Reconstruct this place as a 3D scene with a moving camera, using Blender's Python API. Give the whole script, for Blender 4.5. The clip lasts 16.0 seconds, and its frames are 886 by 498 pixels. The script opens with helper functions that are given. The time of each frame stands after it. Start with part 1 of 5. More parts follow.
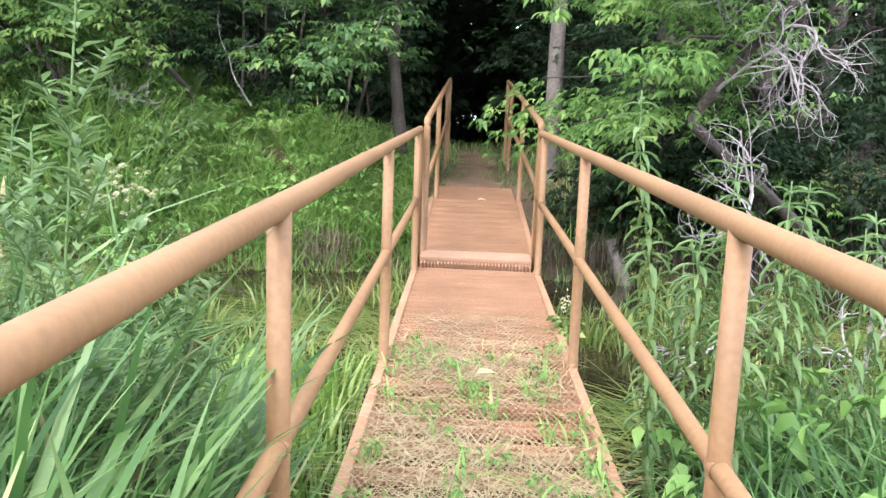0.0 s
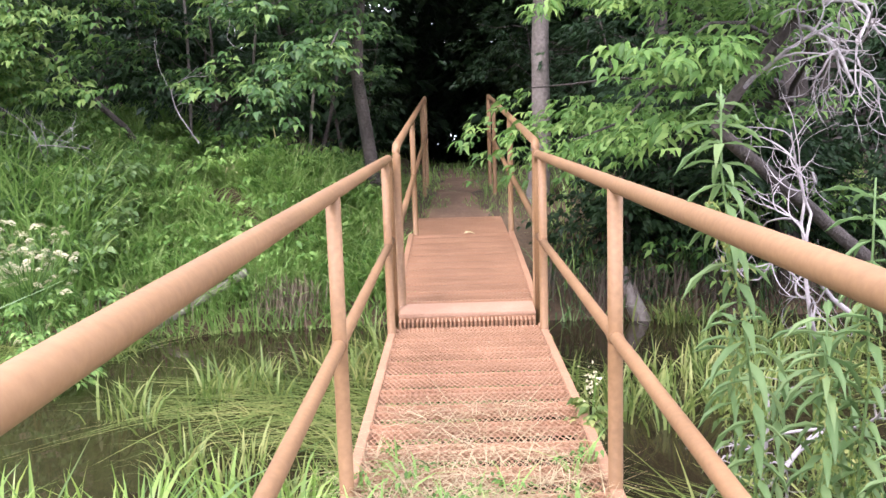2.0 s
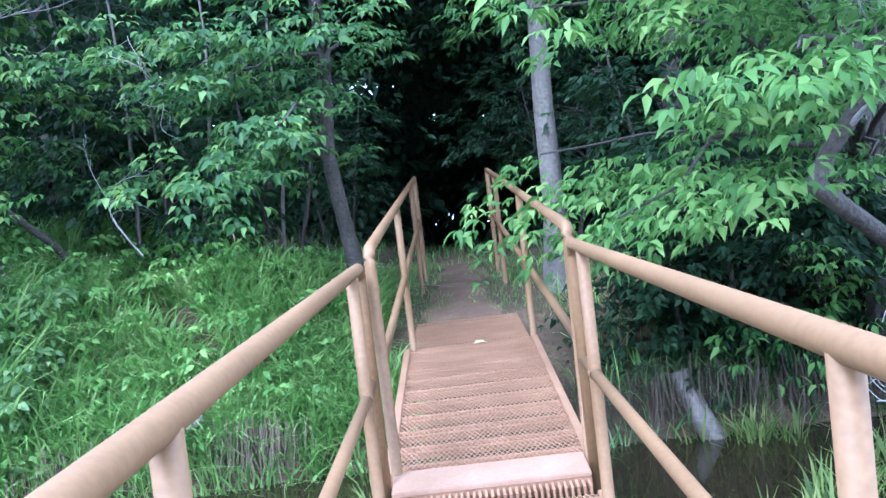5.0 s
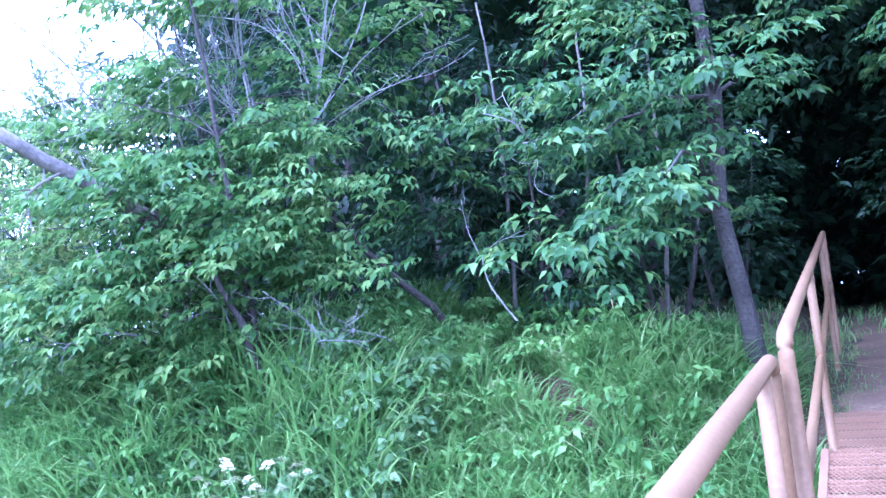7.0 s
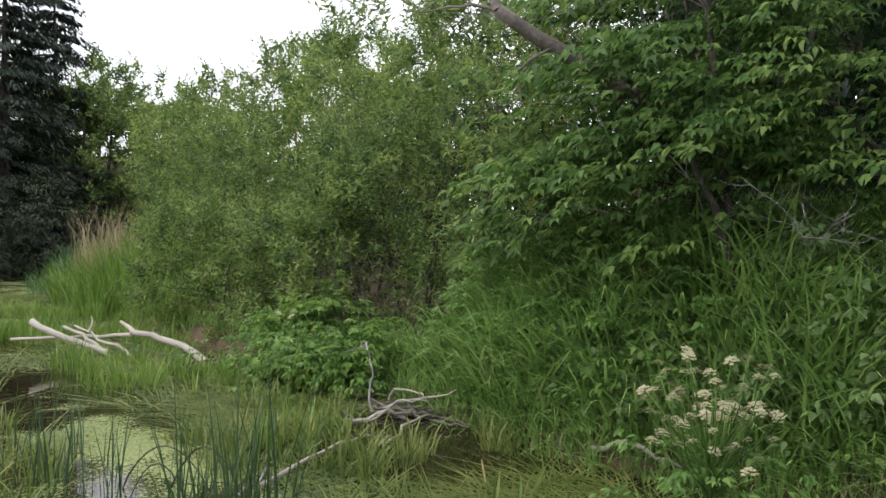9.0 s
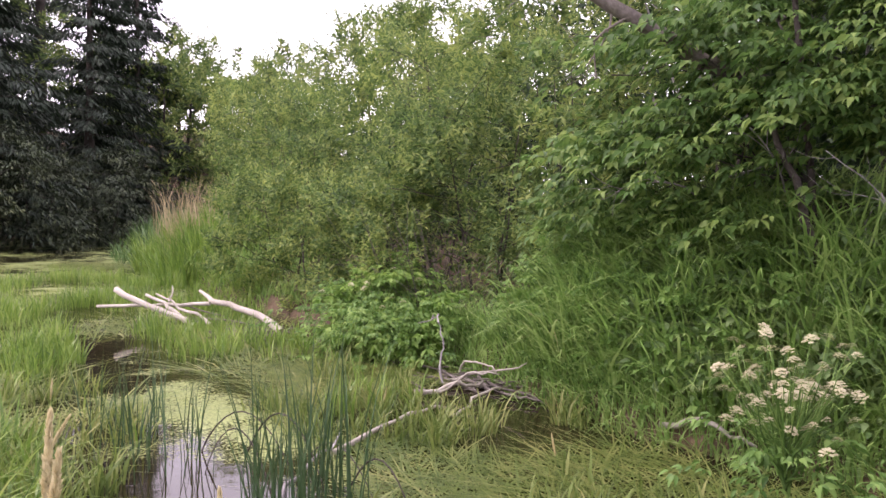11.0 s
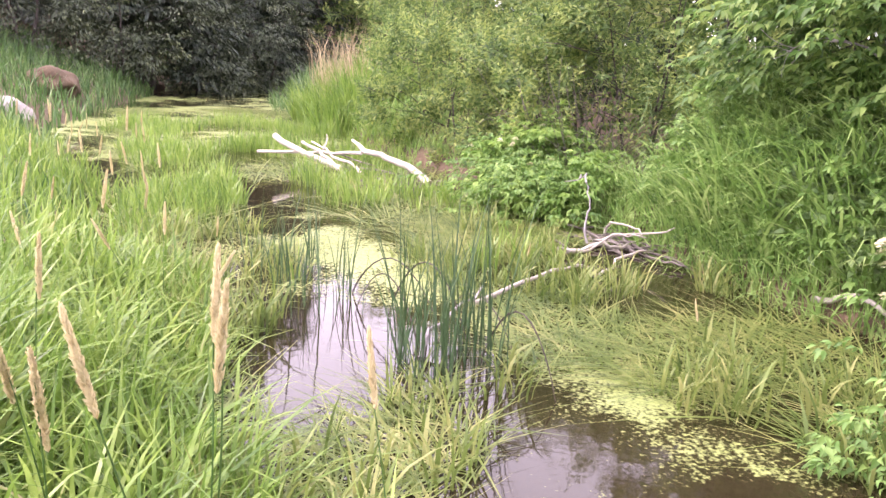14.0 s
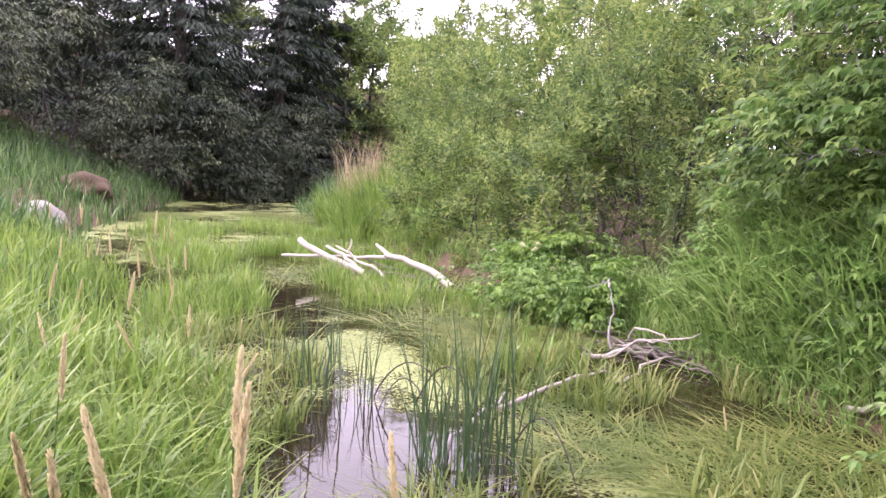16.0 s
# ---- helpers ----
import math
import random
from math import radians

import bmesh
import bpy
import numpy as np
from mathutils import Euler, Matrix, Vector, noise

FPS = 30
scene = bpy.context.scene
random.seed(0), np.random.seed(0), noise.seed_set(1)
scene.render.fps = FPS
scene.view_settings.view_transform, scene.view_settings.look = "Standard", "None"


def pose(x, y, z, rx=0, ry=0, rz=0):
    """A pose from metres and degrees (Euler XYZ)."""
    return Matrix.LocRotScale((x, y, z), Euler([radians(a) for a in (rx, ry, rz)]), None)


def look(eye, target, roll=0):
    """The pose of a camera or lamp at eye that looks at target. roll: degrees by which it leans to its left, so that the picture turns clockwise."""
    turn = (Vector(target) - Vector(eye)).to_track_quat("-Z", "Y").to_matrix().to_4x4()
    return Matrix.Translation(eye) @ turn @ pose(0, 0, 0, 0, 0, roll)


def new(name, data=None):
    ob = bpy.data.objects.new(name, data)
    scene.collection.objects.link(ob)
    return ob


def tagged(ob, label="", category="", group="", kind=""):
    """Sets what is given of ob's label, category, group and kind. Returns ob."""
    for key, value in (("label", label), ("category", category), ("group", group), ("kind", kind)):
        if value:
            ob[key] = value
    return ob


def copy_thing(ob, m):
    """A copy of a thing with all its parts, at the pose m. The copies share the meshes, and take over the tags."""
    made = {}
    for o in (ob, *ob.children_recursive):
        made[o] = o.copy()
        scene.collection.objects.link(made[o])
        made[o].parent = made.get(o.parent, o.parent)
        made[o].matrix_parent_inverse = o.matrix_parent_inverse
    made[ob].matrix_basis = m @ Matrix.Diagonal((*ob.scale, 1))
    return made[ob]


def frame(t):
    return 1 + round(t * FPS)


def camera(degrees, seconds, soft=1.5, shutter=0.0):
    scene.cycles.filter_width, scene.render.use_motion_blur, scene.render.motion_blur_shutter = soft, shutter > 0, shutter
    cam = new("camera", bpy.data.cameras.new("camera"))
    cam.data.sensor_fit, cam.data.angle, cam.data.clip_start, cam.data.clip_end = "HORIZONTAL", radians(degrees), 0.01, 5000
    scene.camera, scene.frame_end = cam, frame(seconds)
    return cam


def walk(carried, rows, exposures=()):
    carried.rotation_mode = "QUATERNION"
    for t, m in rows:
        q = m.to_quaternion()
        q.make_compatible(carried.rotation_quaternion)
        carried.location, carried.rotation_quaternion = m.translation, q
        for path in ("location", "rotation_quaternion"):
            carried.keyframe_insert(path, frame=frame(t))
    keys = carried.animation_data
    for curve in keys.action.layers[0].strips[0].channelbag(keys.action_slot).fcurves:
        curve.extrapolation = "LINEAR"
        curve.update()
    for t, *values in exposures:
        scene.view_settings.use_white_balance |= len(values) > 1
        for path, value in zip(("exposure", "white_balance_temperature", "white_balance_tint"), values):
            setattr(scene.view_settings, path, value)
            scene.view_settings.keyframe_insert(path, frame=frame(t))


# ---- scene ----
cam = camera(53.9, 16.0)
PATH = [
    (0, (0.005, 0.631, 1.298), (-0.071, 3.606, 0.922), 2.27),
    (0.5, (0.034, 0.930, 1.321), (-0.238, 3.900, 0.995), 0.83),
    (1, (-0.042, 1.298, 1.340), (-0.151, 4.289, 1.143), 0.39),
    (1.5, (-0.006, 1.582, 1.337), (-0.037, 4.574, 1.120), -1.57),
    (2, (0.022, 1.895, 1.354), (-0.017, 4.879, 1.046), -1.77),
    (2.5, (-0.035, 2.243, 1.361), (0.129, 5.213, 0.976), -5.34),
    (3, (0.058, 2.553, 1.375), (0.438, 5.523, 1.187), -6.22),
    (3.2, (0.098, 2.687, 1.388), (0.565, 5.645, 1.201), -4.39),
    (5.3, (0.033, 3.698, 1.472), (-0.032, 6.698, 1.445), -6.85),
    (5.5, (0.027, 3.785, 1.481), (-0.033, 6.784, 1.460), -6.75),
    (6, (0.086, 4.051, 1.488), (-0.395, 7.011, 1.569), -6.50),
    (6.5, (0.039, 4.203, 1.522), (-0.914, 7.041, 1.712), -6.00),
    (7, (-0.094, 4.327, 1.556), (-1.354, 7.035, 1.843), -5.54),
    (7.5, (-0.190, 4.437, 1.545), (-1.894, 6.885, 1.868), -3.95),
    (8, (-0.240, 4.477, 1.547), (-2.426, 6.499, 1.912), -1.85),
    (8.5, (-0.250, 4.487, 1.552), (-2.664, 6.256, 1.749), -0.43),
    (9, (-0.250, 4.487, 1.552), (-2.721, 6.187, 1.515), 0.62),
    (9.2, (-0.250, 4.487, 1.552), (-2.732, 6.170, 1.467), 0.75),
    (11.5, (-0.250, 4.487, 1.547), (-2.870, 5.940, 1.396), 1.09),
    (12, (-0.250, 4.486, 1.547), (-2.885, 5.901, 1.317), 0.93),
    (12.5, (-0.250, 4.485, 1.546), (-2.894, 5.834, 1.114), 0.77),
    (13, (-0.250, 4.484, 1.545), (-2.951, 5.639, 0.936), 1.79),
    (13.5, (-0.250, 4.482, 1.545), (-2.976, 5.543, 0.879), 2.36),
    (14, (-0.250, 4.481, 1.544), (-2.997, 5.508, 0.910), 2.52),
    (14.5, (-0.250, 4.480, 1.544), (-3.017, 5.522, 1.038), 2.61),
    (15, (-0.250, 4.479, 1.543), (-3.028, 5.533, 1.129), 2.59),
    (15.5, (-0.250, 4.478, 1.542), (-3.051, 5.486, 1.172), 2.63),
    (16, (-0.250, 4.477, 1.542), (-3.079, 5.435, 1.259), 2.60),
]
EXPOSURES = [(0, 1.0, 5850, 18), (3.2, 1.05, 5850, 34), (5.3, 1.2, 4250, 14), (6.0, 1.35, 4100, 18), (6.5, 1.6, 3750, 24), (7.0, 1.6, 4050, 36), (7.5, 1.15, 4900, 34), (8.5, -0.4, 6200, 18), (9.2, -0.5, 6250, 16), (11.5, 0.3, 6450, 42), (12.5, 0.35, 6450, 42), (13.5, 1.05, 6400, 44), (14.5, 1.2, 6400, 44), (15.3, 1.0, 6300, 44), (16, 0.75, 6200, 46)]
walk(cam, [(t, look(eye, target, roll)) for t, eye, target, roll in PATH], EXPOSURES)

# ---------------------------------------------------------------- daylight
world = bpy.data.worlds.new("world")
scene.world = world
world.use_nodes = True
wn = world.node_tree.nodes
sky = wn.new("ShaderNodeTexSky")
sky.sky_type = "NISHITA"
sky.sun_disc = False
sky.sun_elevation = radians(44)
sky.sun_rotation = radians(210)
sky.air_density, sky.dust_density, sky.ozone_density = 1.0, 5.0, 1.0
pale = wn.new("ShaderNodeMix")
pale.data_type = "RGBA"
pale.inputs[0].default_value = 0.8
pale.inputs[7].default_value = (18.5, 18.7, 19.0, 1)
world.node_tree.links.new(sky.outputs[0], pale.inputs[6])
world.node_tree.links.new(pale.outputs[2], wn["Background"].inputs[0])
wn["Background"].inputs[1].default_value = 0.15

sun = new("sun", bpy.data.lights.new("sun", "SUN"))
sun.data.energy, sun.data.angle, sun.data.color = 2.2, radians(20), (1.0, 0.94, 0.83)
sun.matrix_world = look((-5.5, -9.5, 10.8), (0, 0, 0))

# ---------------------------------------------------------------- materials
def base_material(name, rough=0.7, metal=0.0):
    m = bpy.data.materials.new(name)
    m.use_nodes = True
    b = m.node_tree.nodes["Principled BSDF"]
    b.inputs["Roughness"].default_value = rough
    b.inputs["Metallic"].default_value = metal
    return m, m.node_tree.nodes, m.node_tree.links, b


def ramp(nodes, stops):
    r = nodes.new("ShaderNodeValToRGB")
    el = r.color_ramp.elements
    while len(el) < len(stops):
        el.new(0.5)
    for e, (p, c) in zip(el, stops):
        e.position, e.color = p, (*c, 1)
    return r


def noise_node(nodes, links, scale, detail=4, space="Object"):
    tc = nodes.new("ShaderNodeTexCoord")
    n = nodes.new("ShaderNodeTexNoise")
    n.inputs["Scale"].default_value, n.inputs["Detail"].default_value = scale, detail
    links.new(tc.outputs[space], n.inputs["Vector"])
    return n


def bump(nodes, links, b, src, strength, dist):
    bp = nodes.new("ShaderNodeBump")
    bp.inputs["Strength"].default_value, bp.inputs["Distance"].default_value = strength, dist
    links.new(src, bp.inputs["Height"])
    links.new(bp.outputs[0], b.inputs["Normal"])


def surface(name, c1, c2, c3, scale, fine, rough=0.8, strength=0.5, dist=0.01, metal=0.0):
    """Two scales of mottling: broad patches and fine grain with relief."""
    m, N, L, b = base_material(name, rough, metal)
    big, small = noise_node(N, L, scale, 5), noise_node(N, L, fine, 6)
    r = ramp(N, [(0.3, c1), (0.5, c2), (0.7, c3)])
    mixer = N.new("ShaderNodeMath")
    mixer.operation = "MULTIPLY_ADD"
    mixer.inputs[1].default_value = 0.45
    half = N.new("ShaderNodeMath")
    half.operation = "MULTIPLY"
    half.inputs[1].default_value = 0.55
    L.new(big.outputs[0], half.inputs[0])
    L.new(small.outputs[0], mixer.inputs[0])
    L.new(half.outputs[0], mixer.inputs[2])
    L.new(mixer.outputs[0], r.inputs[0])
    L.new(r.outputs[0], b.inputs["Base Color"])
    bump(N, L, b, small.outputs[0], strength, dist)
    return m


def leafy(name, stops, rough=0.5, through_light=0.42, patch=0.6):
    """Leaves and blades: colour varies blade by blade and in broad patches; light passes through."""
    m, N, L, b = base_material(name, rough)
    g = N.new("ShaderNodeNewGeometry")
    n, clump = noise_node(N, L, patch, 3), noise_node(N, L, patch * 5.5, 2)
    add = N.new("ShaderNodeMath")
    add.operation = "MULTIPLY_ADD"
    add.inputs[1].default_value = 0.6
    off = N.new("ShaderNodeMath")
    off.operation = "MULTIPLY_ADD"
    off.inputs[1].default_value = 0.8
    low = N.new("ShaderNodeMath")
    low.operation = "MULTIPLY_ADD"
    low.inputs[1].default_value, low.inputs[2].default_value = 0.9, -0.65
    L.new(clump.outputs[0], low.inputs[0])
    L.new(n.outputs[0], off.inputs[0])
    L.new(low.outputs[0], off.inputs[2])
    L.new(g.outputs["Random Per Island"], add.inputs[0])
    L.new(off.outputs[0], add.inputs[2])
    r = ramp(N, stops)
    L.new(add.outputs[0], r.inputs[0])
    L.new(r.outputs[0], b.inputs["Base Color"])
    b.inputs["Specular IOR Level"].default_value = 0.35
    tr = N.new("ShaderNodeBsdfTranslucent")
    L.new(r.outputs[0], tr.inputs[0])
    mx = N.new("ShaderNodeMixShader")
    mx.inputs[0].default_value = through_light
    L.new(b.outputs[0], mx.inputs[1])
    L.new(tr.outputs[0], mx.inputs[2])
    L.new(mx.outputs[0], N["Material Output"].inputs[0])
    return m


LEAF_MAPLE = leafy("maple_leaf", [(0.0, (0.022, 0.055, 0.018)), (0.5, (0.065, 0.145, 0.036)), (1.0, (0.26, 0.37, 0.1))])
LEAF_THICKET = leafy("thicket_leaf", [(0.0, (0.04, 0.09, 0.025)), (0.45, (0.1, 0.2, 0.046)), (1.0, (0.32, 0.43, 0.12))], through_light=0.5)
LEAF_BUSH = leafy("bush_leaf", [(0.0, (0.07, 0.16, 0.028)), (0.5, (0.19, 0.34, 0.07)), (1.0, (0.36, 0.5, 0.13))], through_light=0.5)
# maple leaf brightened in colour, in place of open sky light on it
LEAF_ARCH_LIT = leafy("lit_arching_maple_leaf", [(0.0, (0.04, 0.1, 0.024)), (0.5, (0.125, 0.25, 0.056)), (1.0, (0.3, 0.44, 0.125))], through_light=0.5)
# leaves of the wood: its shade is put into this dark colour
LEAF_SHADED = leafy("shade_darkened_leaf", [(0.0, (0.012, 0.03, 0.012)), (0.6, (0.026, 0.058, 0.022)), (1.0, (0.055, 0.1, 0.035))])
LEAF_WILLOW = leafy("willow_leaf", [(0.0, (0.028, 0.066, 0.022)), (0.45, (0.125, 0.215, 0.056)), (1.0, (0.45, 0.52, 0.15))], through_light=0.5)
LEAF_NEEDLE = leafy("needle", [(0.0, (0.015, 0.028, 0.018)), (1.0, (0.05, 0.078, 0.045))], through_light=0.05)
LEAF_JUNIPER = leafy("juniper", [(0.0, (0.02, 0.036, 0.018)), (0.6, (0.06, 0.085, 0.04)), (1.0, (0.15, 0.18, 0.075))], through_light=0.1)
LEAF_NETTLE = leafy("nettle_leaf", [(0.0, (0.1, 0.18, 0.06)), (0.6, (0.16, 0.26, 0.095)), (1.0, (0.27, 0.36, 0.15))])
LEAF_HERB = leafy("herb_leaf", [(0.0, (0.05, 0.12, 0.025)), (0.5, (0.14, 0.27, 0.06)), (1.0, (0.3, 0.45, 0.12))])
GRASS_BANK = leafy("bank_grass", [(0.0, (0.08, 0.17, 0.04)), (0.5, (0.22, 0.38, 0.09)), (0.93, (0.42, 0.55, 0.2)), (1.0, (0.48, 0.45, 0.24))])
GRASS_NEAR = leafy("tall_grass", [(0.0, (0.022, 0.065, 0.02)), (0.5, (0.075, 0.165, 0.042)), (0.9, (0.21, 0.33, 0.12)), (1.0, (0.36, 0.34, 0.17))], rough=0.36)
GRASS_MARSH = leafy("marsh_grass", [(0.0, (0.06, 0.13, 0.025)), (0.5, (0.17, 0.29, 0.05)), (0.9, (0.33, 0.44, 0.11)), (1.0, (0.44, 0.4, 0.2))], rough=0.36)
GRASS_SEDGE = leafy("sedge", [(0.0, (0.06, 0.11, 0.025)), (0.5, (0.17, 0.24, 0.055)), (1.0, (0.42, 0.42, 0.16))])
GRASS_DRY = leafy("dry_grass", [(0.0, (0.26, 0.2, 0.11)), (1.0, (0.54, 0.46, 0.27))], through_light=0.2)
GRASS_RUSH = leafy("bulrush", [(0.0, (0.03, 0.07, 0.03)), (1.0, (0.07, 0.13, 0.05))], through_light=0.15)
SEED_HEAD = leafy("seed_head", [(0.0, (0.5, 0.43, 0.22)), (1.0, (0.78, 0.7, 0.43))], rough=0.9, through_light=0.2)
PETAL = leafy("petal", [(0.0, (0.42, 0.4, 0.23)), (1.0, (0.68, 0.65, 0.45))], through_light=0.3)
BARK = surface("bark", (0.03, 0.026, 0.022), (0.06, 0.05, 0.042), (0.11, 0.093, 0.078), 3, 38, 0.95, 1.0, 0.02)
BARK_PALE = surface("grey_bark", (0.085, 0.072, 0.062), (0.15, 0.13, 0.112), (0.24, 0.215, 0.19), 3, 30, 0.95, 1.0, 0.015)
DEADWOOD = surface("dead_twig", (0.15, 0.135, 0.135), (0.26, 0.24, 0.235), (0.4, 0.37, 0.36), 4, 60, 0.85, 0.5, 0.004)
DRIFTWOOD = surface("bleached_wood", (0.22, 0.195, 0.16), (0.36, 0.33, 0.275), (0.5, 0.46, 0.4), 2, 45, 0.8, 0.6, 0.006)
SOIL = surface("soil", (0.045, 0.033, 0.02), (0.095, 0.065, 0.036), (0.17, 0.115, 0.065), 1.1, 24, 0.95, 0.8, 0.03)
DIRT = surface("trodden_dirt", (0.1, 0.06, 0.035), (0.17, 0.105, 0.062), (0.26, 0.17, 0.105), 2.5, 30, 0.95, 0.7, 0.02)
ROCK = surface("rock", (0.2, 0.18, 0.16), (0.29, 0.265, 0.24), (0.38, 0.35, 0.315), 2, 30, 0.85, 0.7, 0.02)
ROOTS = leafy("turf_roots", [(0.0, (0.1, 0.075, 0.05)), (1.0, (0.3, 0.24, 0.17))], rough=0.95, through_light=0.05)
# the same roots with the maple's shade put into the colour
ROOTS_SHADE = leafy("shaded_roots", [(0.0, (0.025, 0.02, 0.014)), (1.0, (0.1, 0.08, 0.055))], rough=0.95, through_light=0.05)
PAINT = surface("tan_paint", (0.165, 0.091, 0.038), (0.22, 0.123, 0.053), (0.27, 0.155, 0.068), 2.0, 55, 0.6, 0.3, 0.002)
PAINT_DECK = surface("deck_paint", (0.23, 0.122, 0.064), (0.31, 0.172, 0.094), (0.4, 0.23, 0.132), 3.0, 70, 0.6, 0.4, 0.002)
PLATE = surface("worn_plate", (0.29, 0.175, 0.105), (0.35, 0.215, 0.135), (0.41, 0.265, 0.18), 4.0, 60, 0.5, 0.3, 0.001)


def water_material():
    """Dark still water with drifts of yellow-green duckweed on it."""
    m, N, L, b = base_material("water", 0.04)
    weed = N.new("ShaderNodeBsdfPrincipled")
    weed.inputs["Roughness"].default_value = 0.6
    b.inputs["Base Color"].default_value = (0.022, 0.017, 0.008, 1)
    b.inputs["IOR"].default_value = 1.33
    big, mid, small = (noise_node(N, L, s, d) for s, d in ((0.33, 4), (1.8, 5), (45, 3)))
    s1 = N.new("ShaderNodeMath")
    s1.operation = "MULTIPLY_ADD"
    s1.inputs[1].default_value = 0.6
    s2 = N.new("ShaderNodeMath")
    s2.operation = "MULTIPLY_ADD"
    s2.inputs[1].default_value = 0.45
    L.new(big.outputs[0], s1.inputs[0])
    L.new(mid.outputs[0], s2.inputs[0])
    half = N.new("ShaderNodeMath")
    half.operation = "MULTIPLY"
    half.inputs[1].default_value = 0.35
    L.new(small.outputs[0], half.inputs[0])
    drift = N.new("ShaderNodeAttribute")
    drift.attribute_name = "duckweed"
    more = N.new("ShaderNodeMath")
    more.operation = "ADD"
    L.new(half.outputs[0], more.inputs[0])
    L.new(drift.outputs["Fac"], more.inputs[1])
    L.new(more.outputs[0], s2.inputs[2])
    L.new(s2.outputs[0], s1.inputs[2])
    cut = ramp(N, [(0.71, (0, 0, 0)), (0.8, (1, 1, 1))])
    L.new(s1.outputs[0], cut.inputs[0])
    col = ramp(N, [(0.35, (0.12, 0.16, 0.04)), (0.65, (0.26, 0.31, 0.09))])
    L.new(small.outputs[0], col.inputs[0])
    L.new(col.outputs[0], weed.inputs["Base Color"])
    mx = N.new("ShaderNodeMixShader")
    L.new(cut.outputs[0], mx.inputs[0])
    L.new(b.outputs[0], mx.inputs[1])
    L.new(weed.outputs[0], mx.inputs[2])
    L.new(mx.outputs[0], N["Material Output"].inputs[0])
    ripple = noise_node(N, L, 6, 3)
    bump(N, L, b, ripple.outputs[0], 0.06, 0.02)
    return m


WATER = water_material()

# ---------------------------------------------------------------- mesh builders


def mesh_from(name, verts, polys, mat, smooth=True):
    """A mesh from arrays: verts (n, 3), polys (m, k) with k corners each."""
    me = bpy.data.meshes.new(name)
    verts, polys = np.asarray(verts, np.float32), np.asarray(polys, np.int32)
    m, k = polys.shape
    me.vertices.add(len(verts))
    me.vertices.foreach_set("co", verts.ravel())
    me.loops.add(m * k)
    me.loops.foreach_set("vertex_index", polys.ravel())
    me.polygons.add(m)
    me.polygons.foreach_set("loop_start", np.arange(0, m * k, k, dtype=np.int32))
    me.polygons.foreach_set("use_smooth", np.full(m, smooth))
    me.materials.append(mat)
    me.update(calc_edges=True)
    return me


def part(name, me, parent=None, label=""):
    ob = new(name, me)
    ob.parent = parent
    return tagged(ob, label)


def thing(name, place, label, category, group=""):
    ob = new(name)
    ob.empty_display_size = 0.1
    ob.matrix_world = place if isinstance(place, Matrix) else Matrix.Translation(place)
    return tagged(ob, label, category, group)


def unit(v):
    v = np.asarray(v, float)
    return v / np.maximum(np.linalg.norm(v, axis=-1, keepdims=True), 1e-9)


def tubes(lines, sides=6):
    """Tapered round limbs: lines of (points (n, 3), radii (n))."""
    V, Q, o = [], [], 0
    ang = np.linspace(0, 2 * np.pi, sides, endpoint=False)
    for pts, rad in lines:
        pts, rad = np.asarray(pts, float), np.asarray(rad, float)
        tan = unit(np.gradient(pts, axis=0))
        ref = np.where(np.abs(tan[:, 2:3]) < 0.9, [[0, 0, 1.0]], [[1.0, 0, 0]])
        a = unit(np.cross(tan, ref))
        c = np.cross(tan, a)
        ring = pts[:, None] + rad[:, None, None] * (a[:, None] * np.cos(ang)[:, None] + c[:, None] * np.sin(ang)[:, None])
        n = len(pts)
        V.append(ring.reshape(-1, 3))
        i = np.arange(n - 1)[:, None] * sides + np.arange(sides)
        j = np.arange(n - 1)[:, None] * sides + (np.arange(sides) + 1) % sides
        Q.append(np.stack([i, j, j + sides, i + sides], -1).reshape(-1, 4) + o)
        if rad[0] > 0.004:
            caps = []
            for base in (0, (n - 1) * sides):
                for s in range(1, sides - 1, 2):
                    caps.append([base, base + s, base + s + 1, base + (s + 2) % sides])
            Q.append(np.array(caps) + o)
        o += n * sides
    return np.concatenate(V), np.concatenate(Q)


def wander(start, end, n, jitter, seed, sag=0.0):
    r = np.random.default_rng(seed)
    t = np.linspace(0, 1, n)[:, None]
    p = np.asarray(start, float) * (1 - t) + np.asarray(end, float) * t
    off = np.cumsum(r.normal(0, 1, (n, 3)), 0)
    off -= off[0] + (off[-1] - off[0]) * t
    p += off * jitter
    p[:, 2] -= sag * 4 * (t * (1 - t))[:, 0]
    return p


